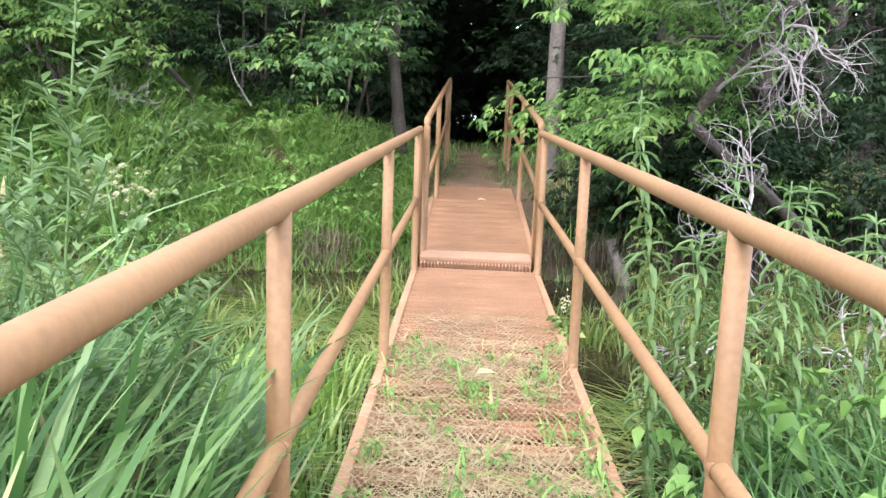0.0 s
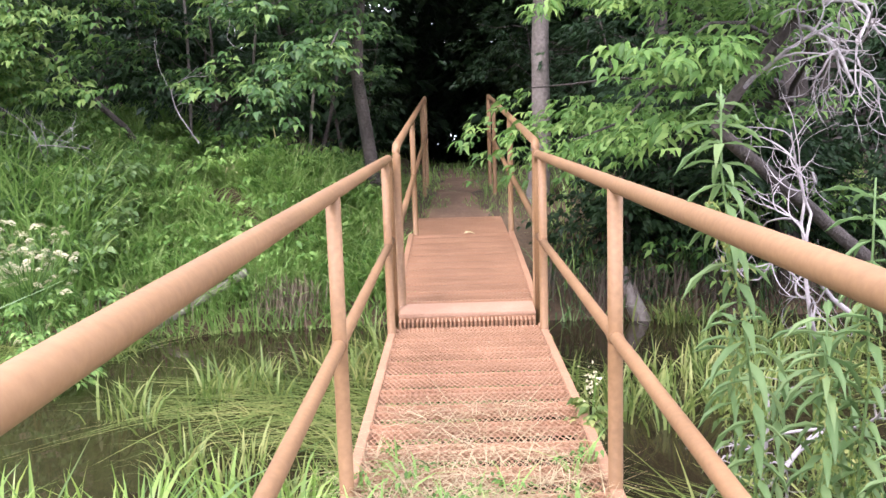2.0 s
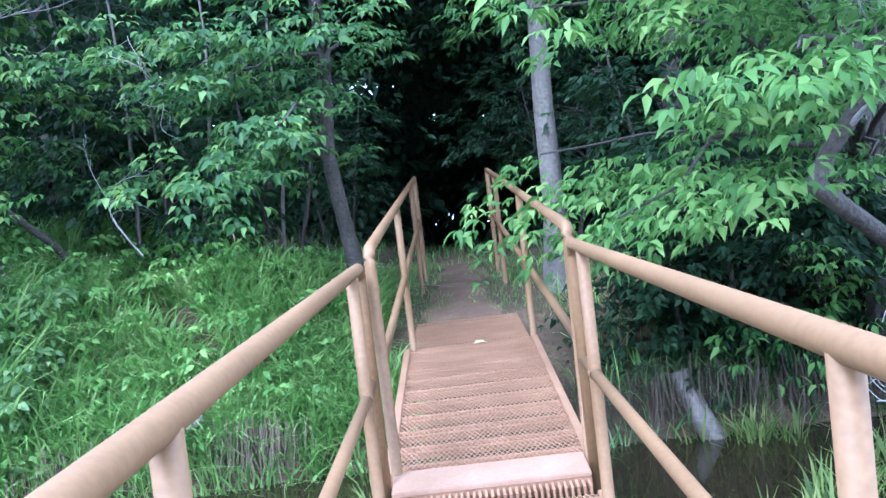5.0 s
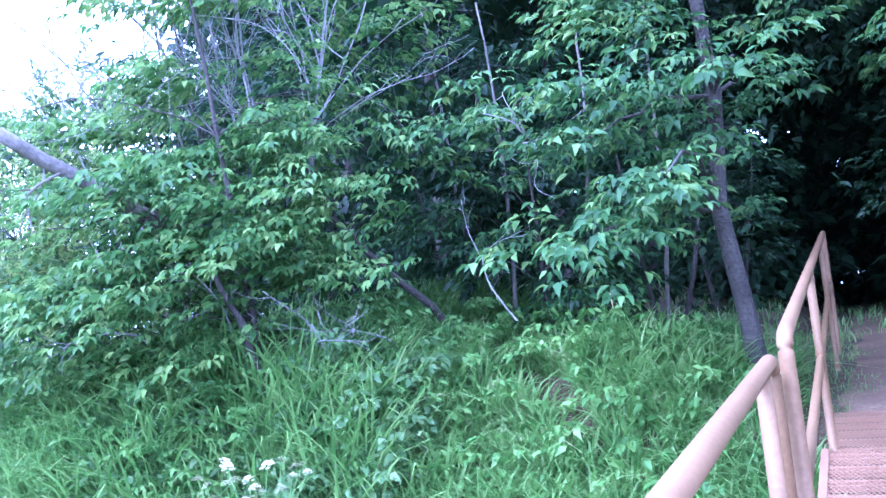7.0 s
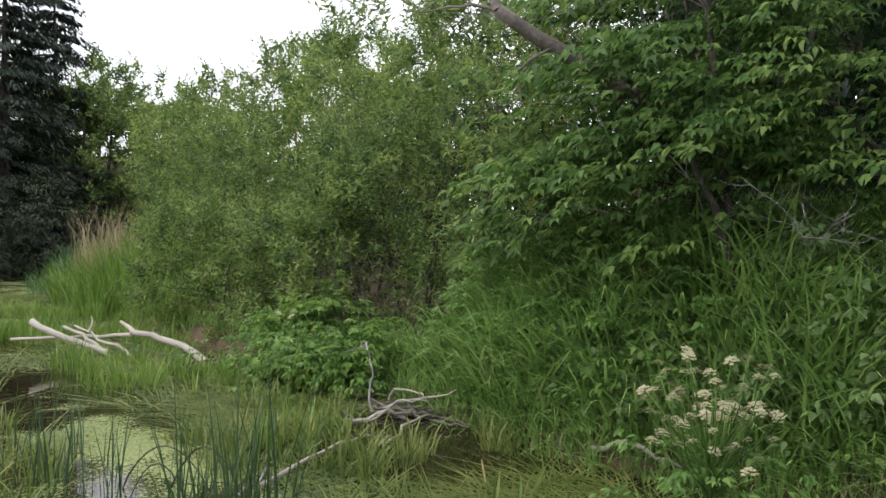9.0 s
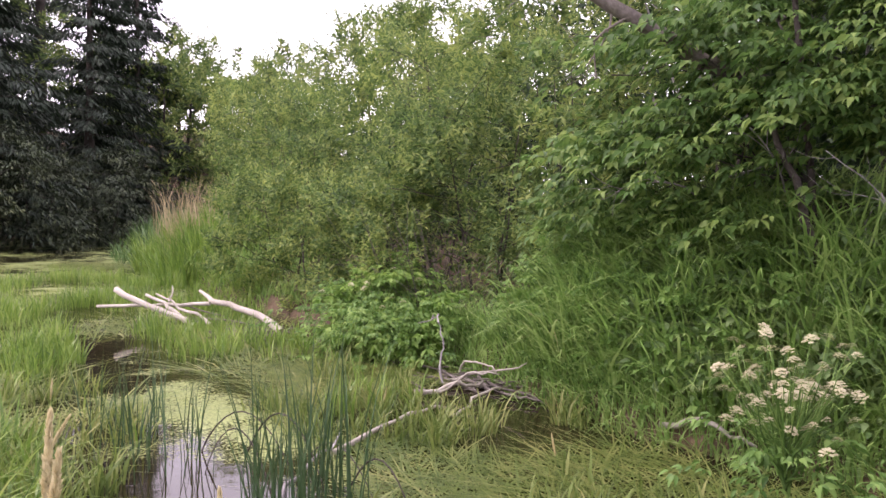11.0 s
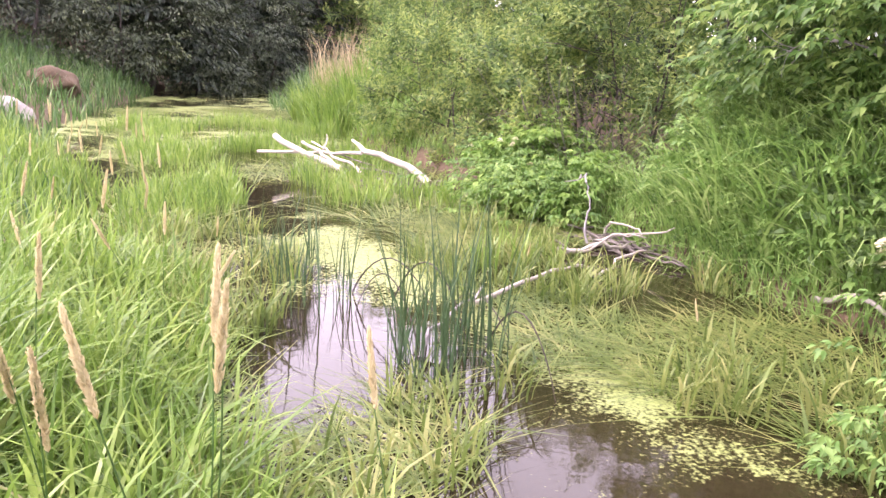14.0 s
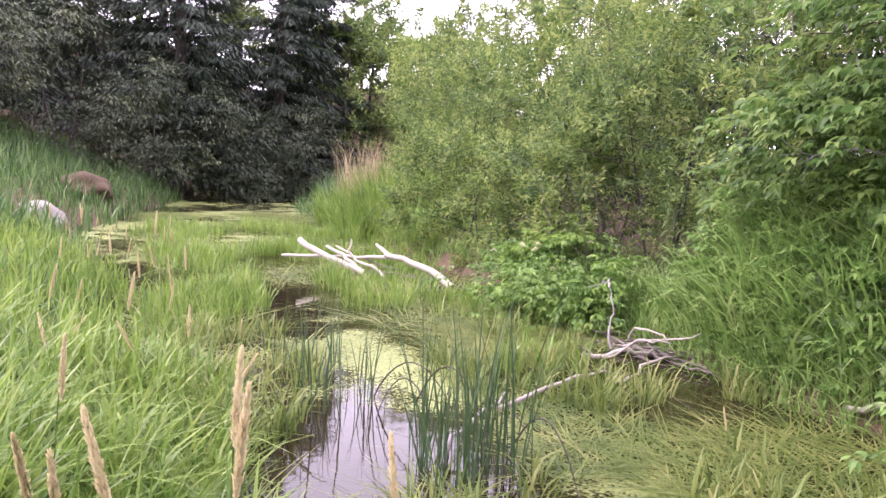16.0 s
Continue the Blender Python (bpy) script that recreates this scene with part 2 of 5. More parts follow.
def leaf_arrays(pos, way, up, length, aspect, fine=False):
    """Folded leaf blades with a pointed tip that bends down."""
    way, up = unit(way), unit(up)
    side = unit(np.cross(way, up))
    up = np.cross(side, way)
    L, W = length[:, None], length[:, None] * aspect * 0.5
    n = len(pos)
    if not fine:
        v = np.stack([pos, pos + way * L * 0.42 + side * W + up * L * 0.06, pos + way * L - up * L * 0.14, pos + way * L * 0.42 - side * W + up * L * 0.06], 1)
        f = np.array([[0, 1, 2], [0, 2, 3]])
    else:
        mid = pos + way * L * 0.5 + up * L * 0.02
        v = np.stack([pos, pos + way * L * 0.33 + side * W + up * L * 0.09, pos + way * L * 0.7 + side * W * 0.62 + up * L * 0.03, pos + way * L - up * L * 0.2,
                      pos + way * L * 0.7 - side * W * 0.62 + up * L * 0.03, pos + way * L * 0.33 - side * W + up * L * 0.09, mid], 1)
        f = np.array([[0, 1, 6], [1, 2, 6], [2, 3, 6], [3, 4, 6], [4, 5, 6], [5, 0, 6]])
    k = v.shape[1]
    return v.reshape(-1, 3), (f[None] + (np.arange(n) * k)[:, None, None]).reshape(-1, 3)


def sprays(r, centres, outs, leaf, per, spread, droop=0.45, aspect=0.45, fine=False, trio=True):
    """Leaves along drooping sprays, one spray at each centre, growing outwards."""
    m = len(centres)
    g = 3 if trio else 1
    k = max(1, per // g)
    outs = unit(outs)
    side = unit(np.cross(outs, [0, 0, 1.0]) + 1e-6)
    t = r.random((m, k))
    sgn = r.choice([-1.0, 1.0], (m, k))
    lat = sgn * r.random((m, k)) * (1.05 - 0.75 * t) * 0.62
    sp = spread * r.uniform(0.7, 1.3, (m, 1))
    p = centres[:, None] + outs[:, None] * ((t - 0.35) * 1.5 * sp)[..., None] + side[:, None] * (lat * sp)[..., None]
    p[..., 2] += -droop * sp * (t ** 2 + 0.5 * lat ** 2) + r.normal(0, 0.07, (m, k)) * sp
    d0 = outs[:, None] * (0.55 + 0.4 * t)[..., None] + side[:, None] * (sgn * (0.75 - 0.4 * t))[..., None] + r.normal(0, 0.25, (m, k, 3))
    d0[..., 2] -= 0.35 + 0.5 * droop
    P, D = np.repeat(p[:, :, None], g, 2), np.repeat(d0[:, :, None], g, 2)
    if trio:
        perp = unit(np.cross(unit(d0), [0, 0, 1.0]) + 1e-6)
        D = D + perp[:, :, None] * np.array([-0.9, 0, 0.9])[None, None, :, None]
        P = P + unit(D) * leaf * 0.25
    P, D = P.reshape(-1, 3), D.reshape(-1, 3)
    n = len(P)
    up = np.array([0, 0, 1.0]) + r.normal(0, 0.38, (n, 3))
    return leaf_arrays(P, D, up, leaf * r.uniform(0.6, 1.25, n), aspect, fine)


def shoots(r, centres, outs, leaf, per, length, aspect=0.3):
    """Leaves set in a spiral along rising young shoots, smaller towards the tip."""
    m = len(centres)
    d = unit(unit(outs) * 0.75 + (0, 0, 0.65) + r.normal(0, 0.28, (m, 3)))
    a = unit(np.cross(d, r.normal(0, 1, (m, 3))))
    b = np.cross(d, a)
    t = np.tile(np.linspace(0, 1, per), (m, 1)) + r.normal(0, 0.03, (m, per))
    ang = np.arange(per) * 2.4 + r.uniform(0, 6.28, (m, 1))
    L = length * r.uniform(0.6, 1.3, (m, 1))
    side = a[:, None] * np.cos(ang)[..., None] + b[:, None] * np.sin(ang)[..., None]
    p = centres[:, None] + d[:, None] * ((t - 0.4) * L)[..., None]
    p[..., 2] -= 0.1 * L * t ** 2
    way = side * (1.0 - 0.5 * t)[..., None] + d[:, None] * (0.35 + 0.7 * t)[..., None]
    way[..., 2] -= 0.22
    size = leaf * (1.1 - 0.55 * t) * r.uniform(0.75, 1.25, (m, per))
    up = d[:, None] + np.array([0, 0, 0.7]) + r.normal(0, 0.3, (m, per, 3))
    return leaf_arrays(p.reshape(-1, 3), way.reshape(-1, 3), up.reshape(-1, 3), size.ravel(), aspect, False)


def crown_points(r, n, centre, radii, shell=0.45, lumps=13, tuft=0):
    """Places for sprays in a billowing crown: many leafy lobes of differing size round the middle, with gaps between."""
    radii = np.asarray(radii, float)
    k = unit(r.normal(0, 1, (lumps, 3)))
    mid = np.asarray(centre) + k * radii * r.uniform(0.42, 0.8, (lumps, 1))
    size = r.uniform(0.24, 0.46, lumps)
    m = n // tuft if tuft else n
    own = r.choice(lumps, m, p=size ** 2 / np.sum(size ** 2))
    d = unit(r.normal(0, 1, (m, 3)) + k[own] * 0.7 + (0, 0, 0.35))
    p = mid[own] + d * radii * (size[own] * (shell + (1 - shell) * r.random(m) ** 0.5))[:, None]
    if tuft:
        p, d = np.repeat(p, tuft, 0) + r.normal(0, 1, (m * tuft, 3)) * (0.11, 0.11, 0.07), np.repeat(d, tuft, 0)
    out = d.copy()
    out[:, 2] *= 0.25
    out += r.normal(0, 0.25, out.shape)
    return p, out


def tree(name, base, height, crown_c, radii, label, category, n, leaf, per, spread, trunk_r, lean=(0, 0), mat=None, bark=None, seed=0,
         droop=0.45, aspect=0.45, fine=False, trio=True, limbs=10, group="", shell=0.4, extra=None, stems=1, floor_z=None, upright=False, lumps=13, tuft=0):
    """A broadleaf tree or shrub: trunk and limbs in one mesh, a crown of leaf sprays in another. Local to its base."""
    r = np.random.default_rng(seed)
    ob = thing(name, base, label, category, group)
    c = np.asarray(crown_c, float)
    p, out = crown_points(r, n, c, radii, shell, lumps, tuft)
    if extra is not None:
        p, out = np.concatenate([p, extra[0]]), np.concatenate([out, extra[1]])
    if floor_z is not None:
        keep = p[:, 2] > floor_z
        p, out = p[keep], out[keep]
    lines = []
    for s in range(stems):
        a = s * 2.4 + seed
        spreadv = np.array([np.cos(a), np.sin(a), 0]) * (0 if stems == 1 else 0.22)
        topp = np.array([lean[0], lean[1], height]) + (spreadv * height * 1.2 if stems > 1 else 0)
        tk = wander(spreadv * 0.5 + (0, 0, -0.25), topp, 10, trunk_r * 0.5, seed + s)
        rr = trunk_r * np.linspace(1.15, 0.25, 10)
        rr[0] *= 1.3
        lines.append((tk, rr))
        for i in r.choice(len(p), min(limbs, len(p)), replace=False):
            q = p[i]
            j = int(np.clip(np.searchsorted(tk[:, 2], q[2] - 0.45 * np.linalg.norm(q[:2] - tk[5][:2])), 2, 8))
            w = wander(tk[j], q, 7, 0.05, seed + int(i), sag=-0.08 * np.linalg.norm(q - tk[j]))
            lines.append((w, np.linspace(rr[j] * 0.33, 0.005, 7)))
    v, q = tubes(lines, 7)
    part("trunk", mesh_from("trunk", v, q, bark or BARK), ob)
    if upright:
        v, f = shoots(r, p, out, leaf, per, spread, aspect)
    else:
        v, f = sprays(r, p, out, leaf, per, spread, droop, aspect, fine, trio)
    part("crown", mesh_from("crown", v, f, mat or LEAF_MAPLE), ob)
    return ob


def blades(r, base, h, w, lean, seg=4, azim=None, flop=0.5):
    """Grass blades as tapering, arching ribbons."""
    n = len(base)
    az = r.uniform(0, 2 * np.pi, n) if azim is None else azim
    d = np.stack([np.cos(az), np.sin(az), np.zeros(n)], 1)
    tw = az + np.pi / 2 + r.normal(0, 0.5, n)
    s = np.stack([np.cos(tw), np.sin(tw), np.zeros(n)], 1)
    lean = lean * r.uniform(0.3, 1.5, n)
    t = np.linspace(0, 1, seg + 1)
    bow = r.uniform(1.3, 2.6, (n, 1))
    hor = (lean * h)[:, None] * t[None] ** bow
    ver = h[:, None] * (t[None] - (flop * np.minimum(lean, 1.2))[:, None] * t[None] ** (bow + 1))
    mid = base[:, None] + d[:, None] * hor[..., None]
    mid[..., 2] += ver
    half = 0.5 * w[:, None] * np.clip(np.minimum(0.5 + 1.6 * t, (1.02 - t) * 1.9), 0.02, 1)[None]
    V = np.stack([mid - s[:, None] * half[..., None], mid + s[:, None] * half[..., None]], 2).reshape(-1, 3)
    k = (seg + 1) * 2
    i = np.arange(seg) * 2
    f = np.stack([i, i + 1, i + 3, i + 2], 1)
    return V, (f[None] + (np.arange(n) * k)[:, None, None]).reshape(-1, 4)


def smooth_noise(x, y, s, seed=0):
    """A cheap rolling pattern between about -1 and 1."""
    a = seed * 1.7
    return (np.sin(x * s + 1.3 * np.sin(y * s * 0.7 + a) + a) + np.sin(y * s * 1.15 - 1.1 * np.sin(x * s * 0.8 - a) + 2 * a)
            + 0.5 * np.sin((x + y) * s * 2.1 + 3 * a)) / 2.5


# ---------------------------------------------------------------- the lie of the land
WATER_Z = -0.12
SLOPE = math.tan(radians(2.5))


def far_edge(x):
    return np.interp(x, [-60, -45, -30, -20, -14, -11, -8, -5, -3, -1, 3, 8, 30], [15, 12.5, 9.9, 9.0, 8.8, 9.1, 9.15, 9.0, 9.4, 9.7, 9.6, 10, 11])


def near_edge(x):
    return np.interp(x, [-60, -45, -28, -17, -12, -8, -3, -1.2, 0.6, 1.0, 3, 30], [12, 7.6, 4.6, 2.9, 3.9, 4.4, 4.2, 3.3, 3.3, 4.2, 4.6, 5])


def ground_z(x, y):
    x, y = np.asarray(x, float), np.asarray(y, float)
    fe, ne = far_edge(x), near_edge(x)
    past, before = y - fe, ne - y
    tall = np.interp(x, [-30, -12, -8.5, -7, -5, -3.5, -1.2, -0.7, 0.8, 1.4, 4, 20], [0.9, 0.55, 0.7, 1.15, 1.4, 1.35, 1.2, 0.85, 0.85, 1.0, 1.0, 1.2])
    far = np.interp(past, [-1.2, -0.1, 0.12, 0.5, 1.5, 3, 6, 20, 60], [-0.55, -0.3, 0.1, 0.26, 0.72, 1.0, 1.1, 1.25, 2.2])
    far = np.where(far > 0.1, 0.1 + (far - 0.1) * tall, far)
    far = far + 0.42 * np.clip((past - 0.1) / 0.6, 0, 1) * np.interp(x, [-8.2, -7.2, -3.6, -2.6], [0, 1, 1, 0])
    side = np.clip((np.abs(x - 0.08) - 0.5) / 1.0, 0, 1)
    rise = np.interp(x, [-60, -20, -10, -3], [2.2, 1.6, 0.25, 0.0])
    near = np.interp(before, [-1.2, 0.0, 0.5, 1.5, 5, 20, 60], [-0.55, -0.2, -0.1, -0.08, 0.0, 0.4, 1.6]) + 0.12 * side * np.clip(before, 0, 1) + rise * np.clip(before / 5, 0, 1.5)
    near = np.minimum(near, np.where(np.abs(x - 0.08) < 0.6, np.minimum(-0.1 + 0.02 * before, y * SLOPE - 0.13), 99))
    z = np.where(past > -1.2, far, near)
    z = np.where((past <= -1.2) & (before <= -1.2), -0.55, z)
    z = z + 0.05 * smooth_noise(x, y, 1.4) * np.clip(np.maximum(past, before) * 1.5, 0, 1)
    z = z + 0.28 * np.exp(-(((x + 1.9) / 0.9) ** 2 + ((y - 10.9) / 0.7) ** 2))
    # the trodden way beyond the bridge
    onway = (np.abs(x - 0.08) < 1.1) & (past > 0.3)
    way = np.interp(y, [9.9, 11.2, 13, 16, 30], [0.2, 0.74, 0.9, 1.02, 1.2]) + 0.07 * np.clip((np.abs(x - 0.08) - 0.35) / 0.75, 0, 1)
    blend = np.clip((1.1 - np.abs(x - 0.08)) / 0.5, 0, 1)
    z = np.where(onway, z * (1 - blend) + way * blend, z)
    # the wooded slope that closes the marsh
    climb = np.clip((-x - 45) / 12, 0, 1) ** 2 * (3 - 2 * np.clip((-x - 45) / 12, 0, 1))
    return z + 5.5 * climb * np.clip((y + 20) / 15, 0, 1) * np.clip((40 - y) / 15, 0, 1)


def duckweed(x, y):
    """More where the slack water gathers it: round the open pool, past the driftwood and in the far marsh."""
    pool_side = np.exp(-(((x + 5.2) / 1.6) ** 2 + ((y - 6.9) / 0.55) ** 2))
    bay = np.exp(-(((x + 10.2) / 1.0) ** 2 + ((y - 8.3) / 0.45) ** 2))
    lane = np.exp(-(((x + 7.6) / 2.2) ** 2 + ((y - 6.3) / 0.5) ** 2))
    return -0.12 + 0.25 * pool_side + 0.19 * lane + 0.34 * bay + 0.16 * np.clip((-x - 12) / 4, 0, 1)


def build_ground():
    xs = np.concatenate([np.linspace(-600, -60, 24)[:-1], np.arange(-60, -14, 0.8), np.arange(-14, 6, 0.2), np.arange(6, 40, 1.0), np.linspace(40, 600, 20)])
    ys = np.concatenate([np.linspace(-600, -14, 24)[:-1], np.arange(-14, -1, 0.6), np.arange(-1, 14, 0.15), np.arange(14, 40, 0.8), np.linspace(40, 600, 24)])
    X, Y = np.meshgrid(xs, ys)
    V = np.stack([X, Y, ground_z(X, Y)], -1).reshape(-1, 3)
    nx, ny = len(xs), len(ys)
    i = (np.arange(ny - 1)[:, None] * nx + np.arange(nx - 1)).reshape(-1)
    ob = new("ground", mesh_from("ground", V, np.stack([i, i + 1, i + nx + 1, i + nx], 1), SOIL))
    tagged(ob, "dark damp soil of the stream banks and woodland floor", "ground", kind="structure")
    # the water sheet between the banks
    xs = np.concatenate([np.arange(-60, -14, 1.0), np.arange(-14, 6, 0.2), np.arange(6, 30, 1.0)])
    us = np.linspace(0, 1, 41)
    e0, e1 = near_edge(xs) - 0.6, far_edge(xs) + 0.3
    Y = e0 + (e1 - e0) * us[:, None]
    X = np.repeat(xs[None], len(us), 0)
    V = np.stack([X, Y, np.full(X.shape, WATER_Z)], -1).reshape(-1, 3)
    n = len(xs)
    i = (np.arange(len(us) - 1)[:, None] * n + np.arange(n - 1)).reshape(-1)
    me = mesh_from("water", V, np.stack([i, i + 1, i + 1 + n, i + n], 1), WATER)
    me.attributes.new("duckweed", "FLOAT", "POINT").data.foreach_set("value", duckweed(X, Y).astype(np.float32).ravel())
    ob = new("water", me)
    tagged(ob, "still dark stream water with drifts of yellow-green duckweed", "water", kind="structure")

    # the trodden dirt path into the wood
    ys = np.linspace(10.75, 24, 70)
    us = np.linspace(-1, 1, 7)
    wid = 0.34 + 0.06 * np.sin(ys * 2.3) + 0.04 * np.sin(ys * 5.1)
    X = 0.08 + 0.05 * np.sin(ys * 0.9)[:, None] + wid[:, None] * us
    Y = np.repeat(ys[:, None], 7, 1)
    V = np.stack([X, Y, ground_z(X, Y) + 0.02 - 0.03 * us ** 4], -1).reshape(-1, 3)
    i = (np.arange(69)[:, None] * 7 + np.arange(6)).reshape(-1)
    ob = new("path", mesh_from("path", V, np.stack([i, i + 1, i + 8, i + 7], 1), DIRT))
    tagged(ob, "trodden reddish dirt path leading into the wood", "path", kind="structure")


build_ground()

# ---------------------------------------------------------------- the footbridge
LEFT, RIGHT = -0.372, 0.552


def pipe(name, pts, radius, parent, label="", mat=None):
    v, q = tubes([(pts, np.full(len(pts), radius))], 14)
    return part(name, mesh_from(name, v, q, mat or PAINT), parent, label)


def box(name, lo, hi, parent, mat, label="", bevel=0.004):
    bm = bmesh.new()
    bmesh.ops.create_cube(bm, size=1)
    for v in bm.verts:
        v.co = [a + (b - a) * (c + 0.5) for a, b, c in zip(lo, hi, v.co)]
    bmesh.ops.bevel(bm, geom=bm.edges, offset=bevel, segments=2, affect="EDGES")
    me = bpy.data.meshes.new(name)
    bm.to_mesh(me)
    bm.free()
    me.materials.append(mat)
    return part(name, me, parent, label)


def diamond_mesh(x0, x1, y0, y1, pitch=0.026, step=0.031, strand=0.0056, thick=0.0022):
    """Expanded metal: zigzag strands, each touching the next, with real thickness."""
    nx = int((x1 - x0) / (pitch / 2))
    ny = int((y1 - y0) / step)
    xs = np.linspace(x0, x1, nx + 1)
    V, Q, o = [], [], 0
    for j in range(ny + 1):
        y = y0 + j * step + np.where((np.arange(nx + 1) + j) % 2, step * 0.5 - strand * 0.3, -step * 0.5 + strand * 0.3)
        a = np.stack([xs, y - strand / 2, np.full(nx + 1, -thick)], 1)
        b = np.stack([xs, y + strand / 2, np.full(nx + 1, -thick * 0.1)], 1)
        c, d = b + (0, 0, -thick), a + (0, 0, -thick)
        V.append(np.stack([a, b, c, d], 1).reshape(-1, 3))
        i = np.arange(nx) * 4 + o
        for p, q in ((0, 1), (1, 2), (3, 0)):
            Q.append(np.stack([i + p, i + 4 + p, i + 4 + q, i + q], 1))
        o += (nx + 1) * 4
    return np.concatenate(V), np.concatenate(Q)


def elbow(x, y, z, r, start, n=7):
    """A quarter bend from a post up into a rail; start is +1 when the rail runs on ahead."""
    a = np.linspace(0, np.pi / 2, n)
    return np.stack([np.full(n, x), y + start * r * (1 - np.cos(a)), z - r + r * np.sin(a)], 1)


def span(place, y0, y1, posts, label, d0, d1, bend_first, bend_last, sink, inset=0.0):
    """One span: local y along it, deck top at local z 0."""
    ob = thing("bridge_span", place, label, "footbridge", "spans of the footbridge")
    for edge in (LEFT, RIGHT):
        x = edge + inset if edge < 0 else edge
        pts = [np.array([[x, y, 1.045] for y in np.linspace(y0 + (0.07 if bend_first else 0), y1 - (0.07 if bend_last else 0), 12)])]
        if bend_first:
            pts.insert(0, np.concatenate([[[x, y0, -0.1]], elbow(x, y0, 1.045, 0.07, 1)]))
        if bend_last:
            pts.append(np.concatenate([elbow(x, y1, 1.045, 0.07, -1)[::-1], [[x, y1, -0.1]]]))
        pipe("handrail", np.concatenate(pts), 0.0265, ob)
        pipe("mid_rail", np.array([[x, y, 0.535] for y in np.linspace(y0, y1, 8)]), 0.0225, ob)
        for i, y in enumerate(posts):
            p = pipe("post", np.array([[x, y, z] for z in (sink[i], 0.5, 1.035)]), 0.0255, ob)
            for z, rr in ((0.535, 0.0275),):
                ring = np.array([[x, y - 0.021, z], [x, y - 0.017, z], [x, y + 0.017, z], [x, y + 0.021, z]])
                v, q = tubes([(ring, np.array([rr - 0.004, rr, rr, rr - 0.004]))], 14)
                part("weld_collar", mesh_from("weld_collar", v, q, PAINT), p)
        box("stringer", (edge - 0.022, d0, -0.15), (edge + 0.022, d1, 0.008), ob, PAINT_DECK)
    v, q = diamond_mesh(LEFT + 0.022, RIGHT - 0.022, d0, d1)
    tagged(part("deck_mesh", mesh_from("deck_mesh", v, q, PAINT_DECK, smooth=False), ob, "rusty tan expanded-metal walking mesh"), kind="stuff")
    y = d0 + 0.06
    while y < d1 - 0.03:
        box("crossbar", (LEFT + 0.022, y - 0.004, -0.05), (RIGHT - 0.022, y + 0.028, -0.016), ob, PAINT_DECK, bevel=0.003)
        box("seam_bar", (LEFT + 0.022, y + 0.028, -0.034), (RIGHT - 0.022, y + 0.042, 0.003), ob, PAINT_DECK, bevel=0.003)
        y += 0.242
    return ob


SPAN_1 = Matrix.Rotation(radians(2.5), 4, "X")
SPAN_2 = SPAN_1 @ pose(0, 7.48, 0.07, 4.0, 0, 0)
first = span(SPAN_1, -0.7, 7.40, [0.05, 2.42, 4.80, 7.10], "tan painted steel footbridge span with pipe rails over the stream", -0.9, 7.25, False, True, [-0.3, -0.5, -0.5, -0.5])
second = span(SPAN_2, 0.05, 6.8, [2.46, 5.35, 6.7], "tan painted steel footbridge span running onto the woodland bank", 0.06, 2.44, True, True, [-0.2, -0.3, -0.35], inset=0.045)
v, q = diamond_mesh(LEFT + 0.03, RIGHT - 0.03, 0.0, 1.15)
ramp_mesh = part("ramp_mesh", mesh_from("ramp_mesh", v, q, PAINT_DECK, smooth=False), second, "rusty tan expanded-metal ramp onto the path")
tagged(ramp_mesh, kind="stuff")
ramp_mesh.matrix_local = pose(0, 2.45, -0.004, -3.0, 0, 0)
for y in (0.02, 0.26, 0.5, 0.74, 0.98):
    box("ramp_bar", (LEFT + 0.03, y, -0.04), (RIGHT - 0.03, y + 0.04, -0.006), ramp_mesh, PAINT_DECK, bevel=0.003)
box("threshold_plate", (LEFT + 0.03, -0.17, -0.012), (RIGHT - 0.03, 0.07, 0.012), second, PLATE, "pale worn steel joint plate")
riser = [box("riser_bar", (x - 0.006, -0.24, -0.075), (x + 0.006, -0.165, -0.02), second, PAINT_DECK, bevel=0.002) for x in np.arange(LEFT + 0.045, RIGHT - 0.04, 0.026)]
# backing plate added so the gaps between the riser bars look lighter
box("riser_back", (LEFT + 0.03, -0.166, -0.09), (RIGHT - 0.03, -0.156, -0.014), second, PAINT_DECK, bevel=0.002)

# ---------------------------------------------------------------- woodland
def put(x, y, dz=0.0):
    return (x, y, float(ground_z(x, y)) + dz)


def patch(r, n, x0, x1, y0, y1, mask):
    """n ground points in a stretch of the plan where mask(x, y) allows."""
    got = np.zeros((0, 2))
    while len(got) < n:
        c = np.stack([r.uniform(x0, x1, n * 2), r.uniform(y0, y1, n * 2)], 1)
        got = np.concatenate([got, c[mask(c[:, 0], c[:, 1])]])
    return got[:n]


# the two maples whose sprays hang over the bank beside the bridge
def shelf(r, n, lo, hi, aim):
    """Sprays gathered in flat drooping tiers, with gaps between the tiers."""
    k = max(2, n // 8)
    c = r.uniform(lo, hi, (k, 3))
    p = c[r.integers(0, k, n)] + r.normal(0, 1, (n, 3)) * (0.3, 0.22, 0.08)
    out = np.tile(np.asarray(aim, float), (n, 1)) + r.normal(0, 0.35, (n, 3)) * (1, 1, 0.2)
    return p, out


def join(*pairs):
    return np.concatenate([a for a, _ in pairs]), np.concatenate([b for _, b in pairs])


